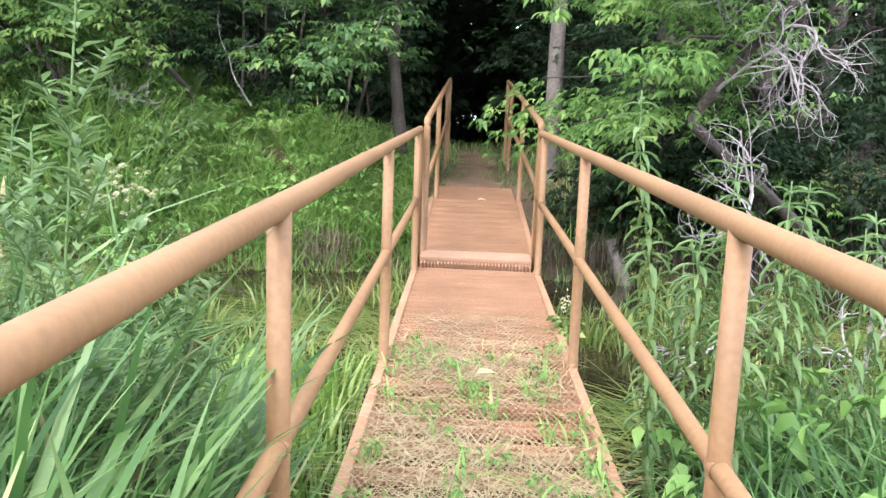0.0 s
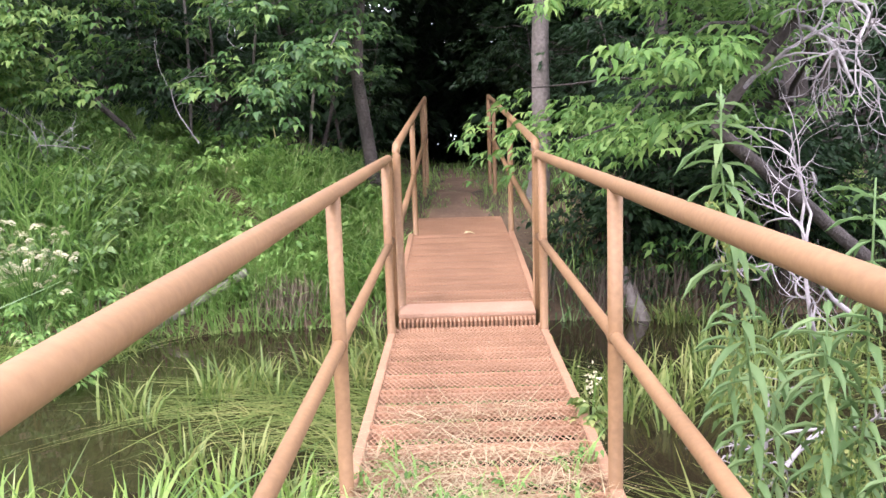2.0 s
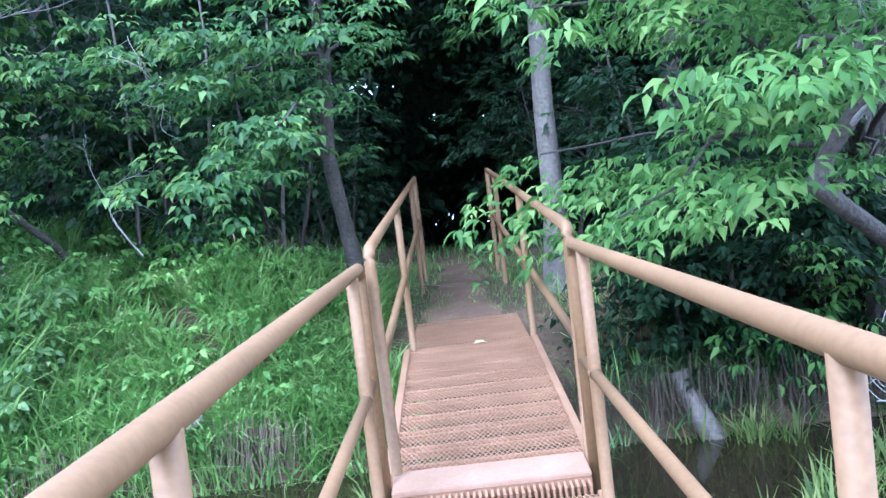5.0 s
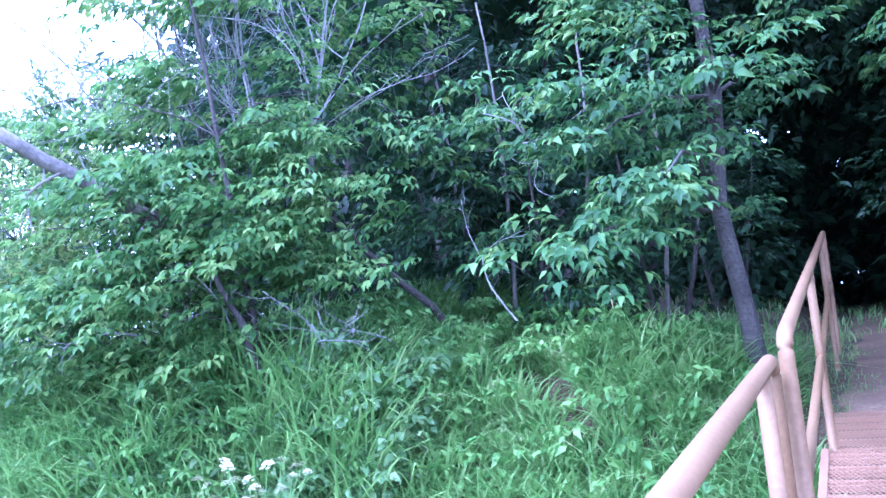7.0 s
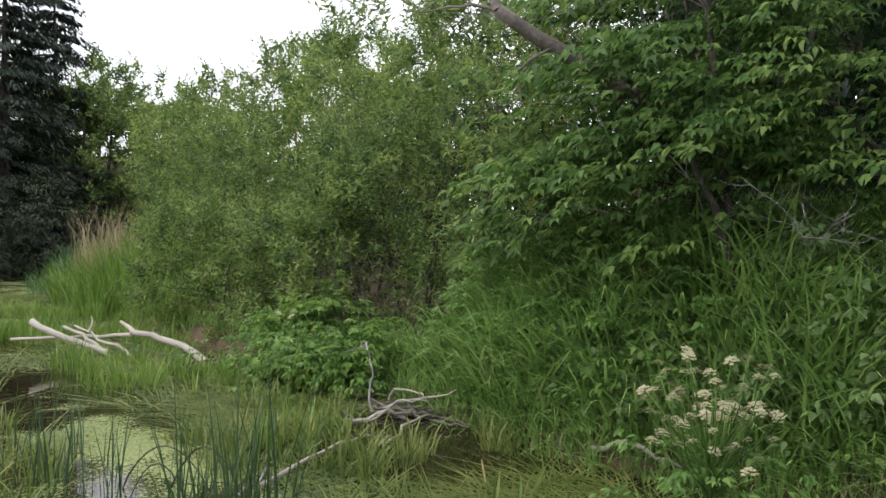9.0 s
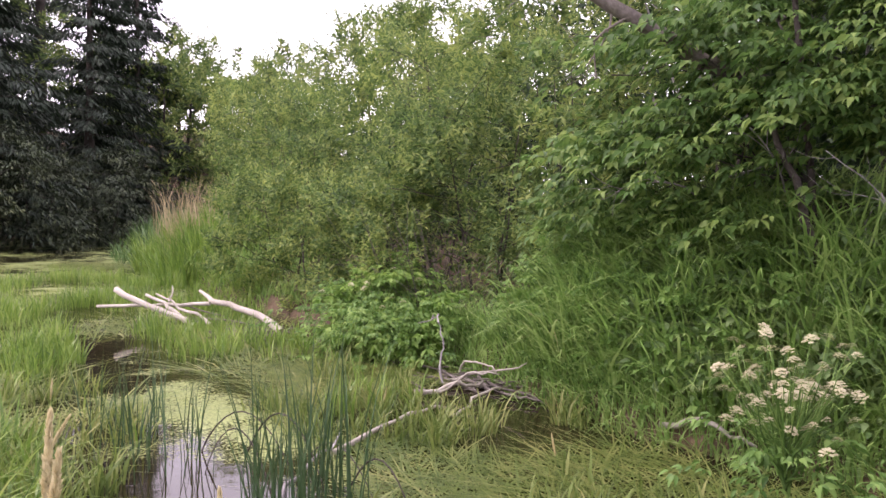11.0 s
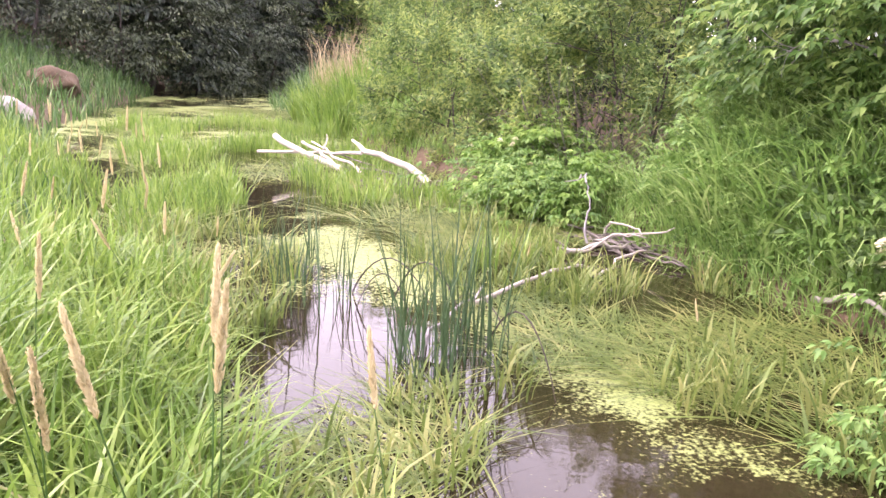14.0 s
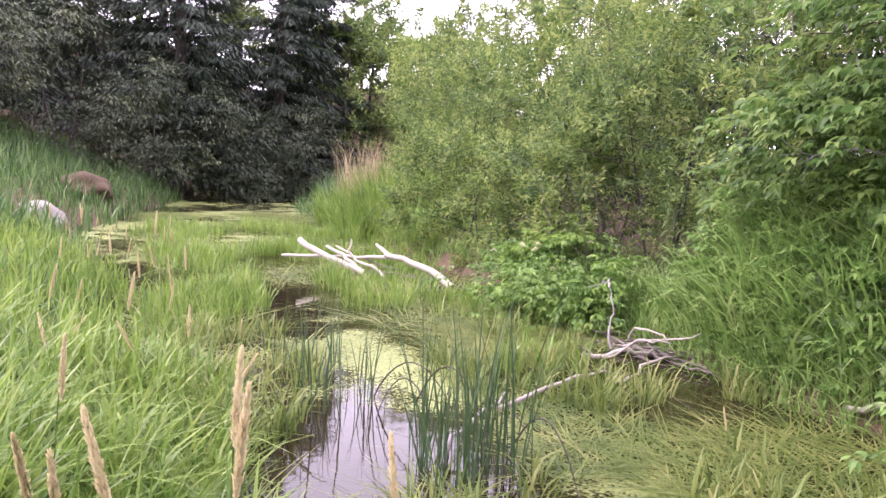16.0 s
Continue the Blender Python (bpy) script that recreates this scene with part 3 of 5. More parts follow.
r = np.random.default_rng(21)
b = np.array(put(-0.78, 11.3))
hang = join(shelf(r, 60, (-2.9, 10.0, 2.2), (-0.9, 11.4, 3.3), (-0.3, -1, 0)), shelf(r, 100, (-2.9, 9.9, 3.0), (-0.4, 11.8, 6.0), (-0.2, -1, 0)), shelf(r, 8, (-0.7, 10.8, 3.6), (0.2, 11.5, 4.5), (0.2, -1, 0)),
            shelf(r, 80, (-3.8, 11.4, 1.5), (-1.2, 12.4, 3.6), (-0.1, -1, 0)), shelf(r, 14, (-1.5, 9.0, 2.05), (-0.75, 9.6, 2.5), (0.2, -1, 0)))
tree("maple_tree", b, 8.0, (-0.2, 1.6, 6.0), (2.4, 2.4, 2.8), "leafy box-elder maple leaning beside the end of the bridge", "tree", 210, 0.105, 30, 0.42, 0.07,
     lean=(-0.35, 0.2), fine=True, seed=3, limbs=26, extra=(hang[0] - b, hang[1]))
b = np.array(put(0.98, 12.0))
tree("maple_tree", b, 9.0, (0.6, 0.2, 6.2), (3.0, 3.0, 3.2), "grey-trunked maple standing beside the woodland path", "tree", 260, 0.11, 33, 0.45, 0.105, lean=(0.5, 0.3),
     bark=BARK_PALE, seed=4, limbs=18)
b = np.array(put(3.1, 9.9))
hang = join(shelf(r, 120, (1.0, 7.3, 1.4), (2.5, 9.6, 3.0), (-0.8, -0.7, 0)), shelf(r, 90, (0.9, 7.0, 2.4), (2.5, 10.2, 4.4), (-0.6, -0.9, 0)),
            shelf(r, 14, (0.9, 7.9, 2.0), (1.2, 9.2, 3.4), (-1, -0.5, 0)), shelf(r, 5, (0.85, 8.4, 1.5), (1.0, 8.9, 1.75), (-1, -0.5, 0)), shelf(r, 85, (1.0, 6.3, 1.95), (2.0, 7.5, 3.5), (-0.6, -0.9, 0)),
            shelf(r, 26, (1.1, 9.2, 0.5), (3.6, 10.2, 1.4), (-0.4, -1, 0)))
tree("maple_tree", b, 7.5, (0.3, 0.8, 4.6), (3.2, 2.4, 3.0), "green box-elder maple arching over the bridge rail, leaves coloured brighter as if lit", "tree", 80, 0.1, 36, 0.42, 0.09,
     lean=(-0.4, -0.3), mat=LEAF_ARCH_LIT, aspect=0.38, fine=True, seed=6, limbs=30, extra=(hang[0] - b, hang[1]), floor_z=-1.2)

# the maple thicket on the bank with a broken limb, and shrubs round it
b = np.array(put(-4.4, 10.1))
hang = join(shelf(r, 190, (-6.3, 9.6, 1.9), (-3.6, 10.9, 3.4), (-0.2, -1, 0)), shelf(r, 110, (-5.9, 9.0, 2.0), (-4.1, 9.8, 3.1), (-0.2, -1, 0)), shelf(r, 110, (-5.4, 9.7, 3.2), (-3.7, 11.0, 5.6), (-0.3, -1, 0)), shelf(r, 130, (-6.6, 9.3, 1.5), (-4.7, 10.3, 2.4), (-0.2, -1, 0)), shelf(r, 60, (-6.8, 10.0, 3.0), (-5.4, 10.8, 4.2), (-0.4, -1, 0)))
thicket = tree("maple_tree", b, 4.2, (0.0, 0.9, 3.9), (1.6, 1.3, 2.9), "yellow-green maple thicket with several leaning stems on the bank", "tree", 230, 0.1, 33, 0.4, 0.03,
               lean=(-0.5, 0.3), mat=LEAF_THICKET, fine=True, seed=9, limbs=20, extra=(hang[0] - b, hang[1]), stems=2)
pieces = [(wander((-4.75, 10.05, 2.5), (-5.05, 9.5, 2.7), 6, 0.01, 1), np.linspace(0.07, 0.066, 6)), (wander((-5.05, 9.5, 2.7), (-5.49, 8.57, 3.29), 8, 0.02, 2), np.linspace(0.068, 0.052, 8)),
              (wander((-5.49, 8.57, 3.29), (-5.71, 8.43, 4.41), 9, 0.03, 3), np.linspace(0.032, 0.016, 9)), (wander((-5.71, 8.43, 4.41), (-5.9, 8.4, 6.0), 7, 0.04, 4), np.linspace(0.016, 0.006, 7)),
              (wander((-5.47, 8.6, 3.29), (-6.25, 8.3, 3.38), 7, 0.03, 5), np.linspace(0.018, 0.004, 7)), (wander((-5.35, 8.9, 3.1), (-5.5, 8.7, 2.5), 7, 0.05, 6), np.linspace(0.011, 0.003, 7)),
              (wander((-5.3, 9.0, 3.05), (-5.65, 8.7, 2.45), 7, 0.06, 8), np.linspace(0.011, 0.003, 7))]
ob = thing("broken_limb", (0, 0, 0), "broken bare grey limb jutting out of the maple thicket", "branch")
for k, line in enumerate(pieces):
    v, q = tubes([line], 9)
    part("limb" if k < 2 else "twig", mesh_from("limb", v, q, BARK_PALE), ob)
for a, c, rad, s in (((-3.0, 11.6, 1.2), (-3.95, 10.5, 2.6), 0.045, 3), ((-4.2, 9.75, 1.2), (-4.45, 9.55, 2.2), 0.04, 5)):
    v, q = tubes([(wander(a, c, 8, 0.02, s), np.linspace(rad, rad * 0.5, 8))], 8)
    ob = thing("leaning_stem", (0, 0, 0), "bare leaning stem in the maple thicket", "branch", "leaning stems")
    part("stem", mesh_from("stem", v, q, BARK), ob)
for a, c, rad in (((-4.5, 10.2, 1.62), (-3.75, 10.6, 1.6), 0.04), ((-3.1, 11.6, 1.36), (-2.3, 11.7, 1.38), 0.06)):
    v, q = tubes([(wander(a, c, 9, 0.015, int(rad * 900)), rad * np.linspace(1, 0.8, 9))], 10)
    ob = thing("fallen_log", (0, 0, 0), "weathered fallen log lying at the edge of the wood", "log", "fallen logs")
    part("log", mesh_from("log", v, q, BARK), ob)

# saplings and shrubs that fill the wood's edge
for k, (x, y, h, w) in enumerate(((-2.6, 12.2, 2.6, 1.2), (-3.8, 12.8, 3.2, 1.5), (-1.9, 13.6, 3.4, 1.4), (-5.6, 12.6, 3.6, 1.7), (-7.2, 12.0, 3.4, 1.7), (2.3, 12.2, 3.2, 1.3),
                                  (3.9, 11.4, 3.4, 1.8), (5.6, 10.8, 3.8, 2.0), (2.2, 10.2, 1.7, 0.9), (7.8, 9.8, 4.4, 2.2), (1.6, 15.5, 3.0, 1.2), (-1.6, 16.5, 3.0, 1.2), (1.75, 10.3, 1.0, 0.6), (2.9, 10.0, 1.3, 0.8), (4.2, 10.0, 1.6, 1.0), (5.6, 9.6, 2.0, 1.2), (7.2, 9.0, 2.6, 1.4), (2.4, 11.2, 1.7, 0.9))):
    tree("woodland_shrub", put(x, y), h * 0.8, (0, 0, h * 0.58), (w, w, h * 0.5), "leafy undergrowth shrub at the wood's edge, coloured dark for shade", "shrub", 110, 0.1, 30, 0.38, 0.03,
         mat=LEAF_SHADED, seed=40 + k, limbs=9, group="undergrowth shrubs", stems=2)
# pale thin stems seen against the dark of the wood
for k, (x, y, lx) in enumerate(((-2.9, 12.0, -0.1), (-2.4, 12.3, 0.1), (-3.5, 12.6, -0.25), (-1.7, 12.6, 0.05))):
    z = put(x, y)[2]
    v, q = tubes([(wander((x, y, z - 0.1), (x + lx * 2, y + 0.1, z + 3.4), 9, 0.03, 60 + k), np.linspace(0.024, 0.01, 9))], 7)
    ob = thing("sapling_stem", (0, 0, 0), "thin bare grey sapling stem in the shade", "sapling", "sapling stems")
    part("stem", mesh_from("stem", v, q, BARK_PALE), ob)

# tall trees of the wood behind
kinds = [tree("forest_tree", (0, 0, 0), 11, (0, 0, 9.2), (3.6, 3.6, 3.6), "tall forest tree with a high closed crown, leaves coloured dark for shade", "tree", 110, 0.5, 9, 1.2, 0.15, mat=LEAF_SHADED, seed=80 + k, limbs=12,
              group="trees of the wood", trio=False, aspect=0.6, lean=(0.5 * math.sin(k * 2), 0.5 * math.cos(k * 2)), shell=0.2) for k in range(4)]
r = np.random.default_rng(5)
spots = []
for gy in np.arange(13.5, 36, 3.2):
    for gx in np.arange(-22, 24, 3.4):
        x, y = gx + r.uniform(-1.3, 1.3), gy + r.uniform(-1.1, 1.1)
        if abs(x - 0.1) > 1.6 + 0.02 * y and -x < (y - 4.5) * 0.9 - 3.5 and not (gy < 15 and abs(x) < 2.5) and abs(x) < 8 + 0.5 * y:
            spots.append((x, y))
for k, (x, y) in enumerate(spots):
    m = Matrix.Translation(put(x, y)) @ Matrix.Rotation(r.uniform(0, 6.28), 4, "Z") @ Matrix.Scale(r.uniform(0.85, 1.2), 4)
    if k < len(kinds):
        kinds[k].matrix_world = m
    else:
        copy_thing(kinds[k % len(kinds)], m)
# the closed canopy over the path, added to keep light out of the wood
r = np.random.default_rng(8)
p = np.stack([r.uniform(-6, 6, 1500), r.uniform(12.8, 30, 1500), r.uniform(6.5, 9.5, 1500)], 1)
v, f = sprays(r, p, r.normal(0, 1, p.shape) * (1, 1, 0.2), 0.34, 14, 1.1, trio=False, aspect=0.6)
tagged(new("woodland_canopy", mesh_from("woodland_canopy", v, f, LEAF_SHADED)), "closed leaf canopy high over the path, added to darken the wood", "canopy", kind="stuff")
# the lower storey of the wood: leaves between the trunks, dimmed by colour, far off
r = np.random.default_rng(6)
p = np.stack([r.uniform(-26, 26, 5200), r.uniform(13.5, 40, 5200), r.uniform(0, 1, 5200)], 1)
p = p[(np.abs(p[:, 0] - 0.1) > 1.3) | (p[:, 1] > 25) | (p[:, 2] > 0.4)]
p = p[~((p[:, 0] < -6) & (p[:, 1] < 15 - 0.2 * p[:, 0]))]
p[:, 2] = ground_z(p[:, 0], p[:, 1]) + 0.3 + p[:, 2] * 7.5
v, f = sprays(r, p, r.normal(0, 1, p.shape) * (1, 1, 0.2), 0.17, 14, 0.75, trio=False, aspect=0.55)
tagged(new("woodland_understorey", mesh_from("woodland_understorey", v, f, LEAF_SHADED)), "leaves deep inside the wood, shade put into their dark green", "undergrowth", kind="stuff")
# low leaves added behind the thicket and the willows, near-black to pass as shade
p = np.stack([r.uniform(-34, -2.5, 1900), r.uniform(0, 1, 1900), r.uniform(0, 1, 1900)], 1)
p[:, 1] = np.maximum(12.2, 11.5 - p[:, 0] * 0.15) + p[:, 1] * 5
p[:, 2] = ground_z(p[:, 0], p[:, 1]) + 0.1 + p[:, 2] * 3.2
v, f = sprays(r, p, r.normal(0, 1, p.shape) * (1, 1, 0.2), 0.24, 12, 0.6, trio=False, aspect=0.5)
tagged(new("thicket_shade", mesh_from("thicket_shade", v, f, LEAF_SHADED)), "leaves behind the thicket, coloured dark as shade", "undergrowth", kind="stuff")
# woods beyond, closing the view
p = np.stack([r.uniform(-30, 34, 4200), r.uniform(38, 46, 4200), r.uniform(0, 1, 4200)], 1)
p[:, 2] = ground_z(p[:, 0], p[:, 1]) + p[:, 2] * 19
mid = np.stack([r.uniform(-5, 5, 900), r.uniform(24, 37, 900), r.uniform(2.5, 14, 900)], 1)
low = np.stack([r.uniform(-14, 10, 1500), r.uniform(20, 37, 1500), r.random(1500)], 1)
low[:, 2] = ground_z(low[:, 0], low[:, 1]) + low[:, 2] * 4
mid = np.concatenate([mid, low[(np.abs(low[:, 0]) > 1.2) | (low[:, 1] > 30)]])
v, f = sprays(r, mid, r.normal(0, 1, mid.shape) * (1, 1, 0.2), 0.36, 20, 1.0, trio=False, aspect=0.6)
tagged(new("woodland_understorey", mesh_from("woodland_understorey", v, f, LEAF_SHADED)), "green leaves far down the path, coloured dark as shade", "undergrowth", kind="stuff")
v, f = sprays(r, p, r.normal(0, 1, p.shape) * (1, 1, 0.2), 1.0, 11, 1.5, trio=False, aspect=0.75)
tagged(new("woodland_backdrop", mesh_from("woodland_backdrop", v, f, LEAF_SHADED)), "mass of woodland beyond the path, shade put into its dark colour", "woodland", kind="stuff")

# ---------------------------------------------------------------- willows, spruces and the far bank
WILLOWS = ((-8.0, 10.7, 3.2, 1.4), (-9.6, 10.5, 2.9, 1.4), (-10.7, 9.6, 1.9, 1.1), (-12.4, 9.3, 2.0, 1.15), (-11.6, 10.9, 3.4, 1.6), (-14.2, 9.5, 2.3, 1.3), (-13.6, 11.2, 3.9, 1.7),
           (-16.2, 10.6, 3.4, 1.7), (-11.0, 13.0, 5.0, 2.2), (-8.8, 12.8, 4.6, 1.9), (-18.6, 11.6, 4.0, 2.0), (-16.4, 13.8, 5.6, 2.4), (-21.4, 12.2, 4.6, 2.2), (-14.0, 15.2, 6.2, 2.5),
           (-24.6, 13.4, 5.0, 2.5), (-20.5, 15.6, 6.2, 2.6), (-28.5, 14.8, 5.2, 2.7), (-33, 15.5, 5.6, 3.0))
for k, (x, y, h, w) in enumerate(WILLOWS):
    near = y < 12.3 and x > -17
    tree("willow_shrub", put(x, y), h * 0.75, (0, 0, h * 0.44), (w * 1.1, w * 0.95, h * 0.6), "grey-green willow shrub crowding the stream bank", "shrub", int((640 if near else 520) * (0.4 + 0.3 * w)), 0.105 if near else 0.15,
         15, 0.36 if near else 0.55, 0.018, mat=LEAF_WILLOW, seed=120 + k, limbs=8, group="willow shrubs", stems=3, aspect=0.36, shell=0.8, upright=True, lumps=18, tuft=6)
# hazy trees climbing the slope beyond the marsh
for k, (x, y, h) in enumerate(((-40, 21, 8.8), (-45, 18.6, 7.6), (-34, 22, 10), (-28, 22, 10), (-46, 15.4, 9.6), (-23, 20, 9.5), (-43, 13.6, 8.0), (-49, 21, 5.6), (-50, 12.8, 9.5), (-48, 10.2, 10), (-53, 16.5, 6.5), (-40, 25.5, 9.8), (-52, 6, 12), (-54, 1, 13), (-50, -5, 12))):
    tree("willow_tree", put(x, y), h * 0.8, (0, 0, h * 0.5), (h * 0.42, h * 0.42, h * 0.52), "hazy green tree on the far side of the marsh", "tree", 520, 0.3, 14, 1.1, 0.12,
         mat=LEAF_WILLOW, seed=160 + k, limbs=10, group="far trees", aspect=0.42, shell=0.75, upright=True, lumps=20, tuft=5)


def conifer(name, place, h, w, mat, label, category, seed, tiers, per, leaf, group):
    """Whorls of drooping boughs set with short needle tufts."""
    r = np.random.default_rng(seed)
    ob = thing(name, place, label, category, group)
    lines, P, O = [(wander((0, 0, -0.2), (0, 0, h), 8, 0.03, seed), np.linspace(0.02 * h, 0.02, 8))], [], []
    for i in range(tiers):
        z = h * (0.06 + 0.92 * i / tiers)
        reach = w * (1 - i / tiers) ** 0.8 * r.uniform(0.8, 1.1)
        for j in range(max(4, 9 - i // 4)):
            a = r.uniform(0, 6.28)
            rr = reach * r.uniform(0.65, 1.1)
            end = np.array([math.cos(a) * rr, math.sin(a) * rr, z - 0.16 * rr])
            lines.append((wander((0, 0, z), end, 5, 0.02, seed + i * 9 + j, sag=0.05), np.linspace(0.03, 0.006, 5)))
            for t in np.linspace(0.25, 1, 7):
                P.append(end * (t, t, 1) + (0, 0, (1 - t) * 0.16 * rr) + r.normal(0, 0.06, 3))
                O.append((math.cos(a), math.sin(a), -0.1))
    v, q = tubes(lines, 6)
    part("trunk", mesh_from("trunk", v, q, BARK), ob)
    v, f = sprays(r, np.array(P), np.array(O), leaf, per, 0.5 * w / 2.4, 0.3, 0.24, False, False)
    part("crown", mesh_from("crown", v, f, mat), ob)
    return ob


for k, (x, y, h, w) in enumerate(((-40, 9.9, 15, 3.6), (-36, 5.5, 16, 3.8), (-40, 1.0, 15, 3.8), (-34, -2.0, 14, 3.6), (-46, 5, 17, 4), (-44, 12.5, 14, 3.4), (-46, -2, 16, 4), (-51, 9, 21, 4.6), (-49, 1.5, 21, 4.6), (-45, -7, 18, 4.4))):
    conifer("spruce_tree", put(x, y), h, w, LEAF_NEEDLE, "dark blue-green spruce towering over the far bank", "tree", 200 + k, 26, 20, 0.3, "spruces")
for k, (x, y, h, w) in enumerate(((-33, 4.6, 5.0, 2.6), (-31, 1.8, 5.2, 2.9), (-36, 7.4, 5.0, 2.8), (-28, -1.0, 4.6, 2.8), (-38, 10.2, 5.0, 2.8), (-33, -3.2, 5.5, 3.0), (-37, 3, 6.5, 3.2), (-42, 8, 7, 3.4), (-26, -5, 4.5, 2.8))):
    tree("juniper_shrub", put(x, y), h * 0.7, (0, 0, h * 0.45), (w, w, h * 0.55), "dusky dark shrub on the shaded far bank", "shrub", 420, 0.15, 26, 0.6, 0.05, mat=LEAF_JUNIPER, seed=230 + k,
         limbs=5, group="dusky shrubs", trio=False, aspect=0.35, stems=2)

# ---------------------------------------------------------------- grass and water plants
def grass(name, seed, n, x0, x1, y0, y1, mask, h, w, lean, mat, label, seg=4, dz=0.0, flat=False, azim=None, flop=0.5, clump=0.0):
    r = np.random.default_rng(seed)
    c = patch(r, n, x0, x1, y0, y1, mask)
    if clump:
        g = c[: max(1, n // 14)]
        own = r.integers(0, len(g), n)
        c = g[own] + r.normal(0, clump, c.shape)
        ok = mask(c[:, 0], c[:, 1])
        c, own = c[ok], own[ok]
    z = np.full(len(c), WATER_Z) if flat else ground_z(c[:, 0], c[:, 1]) - 0.02
    base = np.column_stack([c, z + dz])
    H = h * r.uniform(0.5, 1.2, len(c)) * (1 + 0.22 * smooth_noise(c[:, 0], c[:, 1], 2.2, seed))
    if azim is not None:
        az = azim + 1.1 * smooth_noise(c[:, 0], c[:, 1], 2.6, seed) + r.normal(0, 0.85, len(c))
    elif clump:
        az = np.arctan2(c[:, 1] - g[own, 1], c[:, 0] - g[own, 0]) + r.normal(0, 0.6, len(c))
    else:
        az = None
    v, f = blades(r, base, H, w * r.uniform(0.5, 1.4, len(c)), lean, seg, az, flop)
    if flat and lean > 1.5:
        v[:, 2] = WATER_Z + 0.012 + (v[:, 2] - WATER_Z) * 0.2
    k = (seg + 1) * 2
    vx = v.reshape(-1, k, 3)
    over = ((vx[..., 0] > LEFT + 0.1) & (vx[..., 0] < RIGHT - 0.1) & (vx[..., 1] > -0.5) & (vx[..., 1] < 10.8) & (vx[..., 2] > vx[..., 1] * SLOPE - 0.02)).any(1)
    v = vx[~over].reshape(-1, 3)
    f = f[: int((~over).sum()) * seg]
    ob = new(name, mesh_from(name, v, f, mat))
    return tagged(ob, label, "grass", kind="stuff")


def herbs(name, seed, n, x0, x1, y0, y1, mask, zlo, zhi, leaf, per, spread, mat, label, aspect=0.5, trio=False, fine=True):
    r = np.random.default_rng(seed)
    c = patch(r, n, x0, x1, y0, y1, mask)
    p = np.column_stack([c, ground_z(c[:, 0], c[:, 1]) + r.uniform(zlo, zhi, n)])
    a = r.uniform(0, 6.28, n)
    v, f = sprays(r, p, np.stack([np.cos(a), np.sin(a), np.full(n, 0.15)], 1), leaf, per, spread, 0.4, aspect, fine, trio)
    return tagged(new(name, mesh_from(name, v, f, mat)), label, "plants", kind="stuff")


def off_bridge(x, y, m=0.08):
    return (x < LEFT - m) | (x > RIGHT + m)


def on_far_bank(x, y):
    return (y > far_edge(x) + 0.05) & ((np.abs(x - 0.08) > 0.75) | (y < 10.3))


def on_near_bank(x, y):
    return (y < near_edge(x) + 0.1) & off_bridge(x, y)


def lush(x, y):
    """The bank is grassy in drifts, with leafy weeds between."""
    return on_far_bank(x, y) & (smooth_noise(x, y, 2.6, 3) > -0.75)


grass("bank_grass", 301, 19000, -4.2, -0.4, 9.3, 12.6, lush, 0.52, 0.02, 0.95, GRASS_BANK, "lush green grass covering the far bank", seg=4, clump=0.06)
grass("bank_grass", 300, 3600, -7.0, -4.0, 9.9, 12.4, lush, 0.45, 0.018, 0.9, GRASS_BANK, "shaded grass beneath the maple thicket", seg=3, clump=0.07)
grass("bank_grass", 302, 1400, 0.9, 6, 9.5, 12.5, on_far_bank, 0.4, 0.014, 0.7, GRASS_BANK, "sparse grass in the shade of the maples")
grass("bank_grass", 326, 2600, -17, -7.4, 8.8, 10.6, on_far_bank, 0.34, 0.02, 0.8, GRASS_BANK, "short grass under the willow shrubs", seg=3, clump=0.1)
# bank under the maple: darker grass and leaf colours stand in for its shade
grass("bank_edge_grass", 327, 1500, 0.75, 6, 9.3, 10.6, lambda x, y: (y > far_edge(x) - 0.15) & (y < far_edge(x) + 0.45), 0.42, 0.014, 1.0, GRASS_NEAR, "grass drooping from the shaded bank, darker colour standing for shade", seg=4, dz=0.02)
herbs("bank_herbs", 328, 300, 0.8, 6, 9.5, 10.9, on_far_bank, 0.05, 0.5, 0.08, 14, 0.2, LEAF_SHADED, "leafy weeds on the shaded bank, coloured dark as shade")
grass("bank_grass", 303, 7000, -7.0, -3.3, 8.9, 10.1, lush, 1.1, 0.02, 0.75, GRASS_BANK, "tall rank grass heaped on the bank", clump=0.09, seg=5)
grass("bank_grass", 304, 3000, -24, -6.8, 8.8, 12, lambda x, y: on_far_bank(x, y) & (x < -16), 0.7, 0.024, 0.6, GRASS_BANK, "rank grass between the willow shrubs", seg=3)
grass("bank_edge_grass", 319, 3800, -9, -0.5, 8.7, 10.6, lambda x, y: (y > far_edge(x) - 0.12) & (y < far_edge(x) + 0.4), 0.5, 0.018, 1.0, GRASS_BANK, "grass drooping over the lip of the bank", seg=4, dz=0.03)
grass("bank_edge_grass", 329, 2200, -24, -14, 8.4, 10.6, lambda x, y: (y > far_edge(x) - 0.3) & (y < far_edge(x) + 0.6), 0.5, 0.024, 0.9, GRASS_MARSH, "grass along the foot of the far bank", seg=3, dz=0.05)
grass("path_grass", 305, 2600, -0.9, 1.0, 11.0, 17, lambda x, y: np.abs(x - 0.08) > 0.2 + 0.14 * np.sin(y * 3), 0.13, 0.007, 0.7, GRASS_BANK, "short trodden grass edging the dirt path", seg=3)
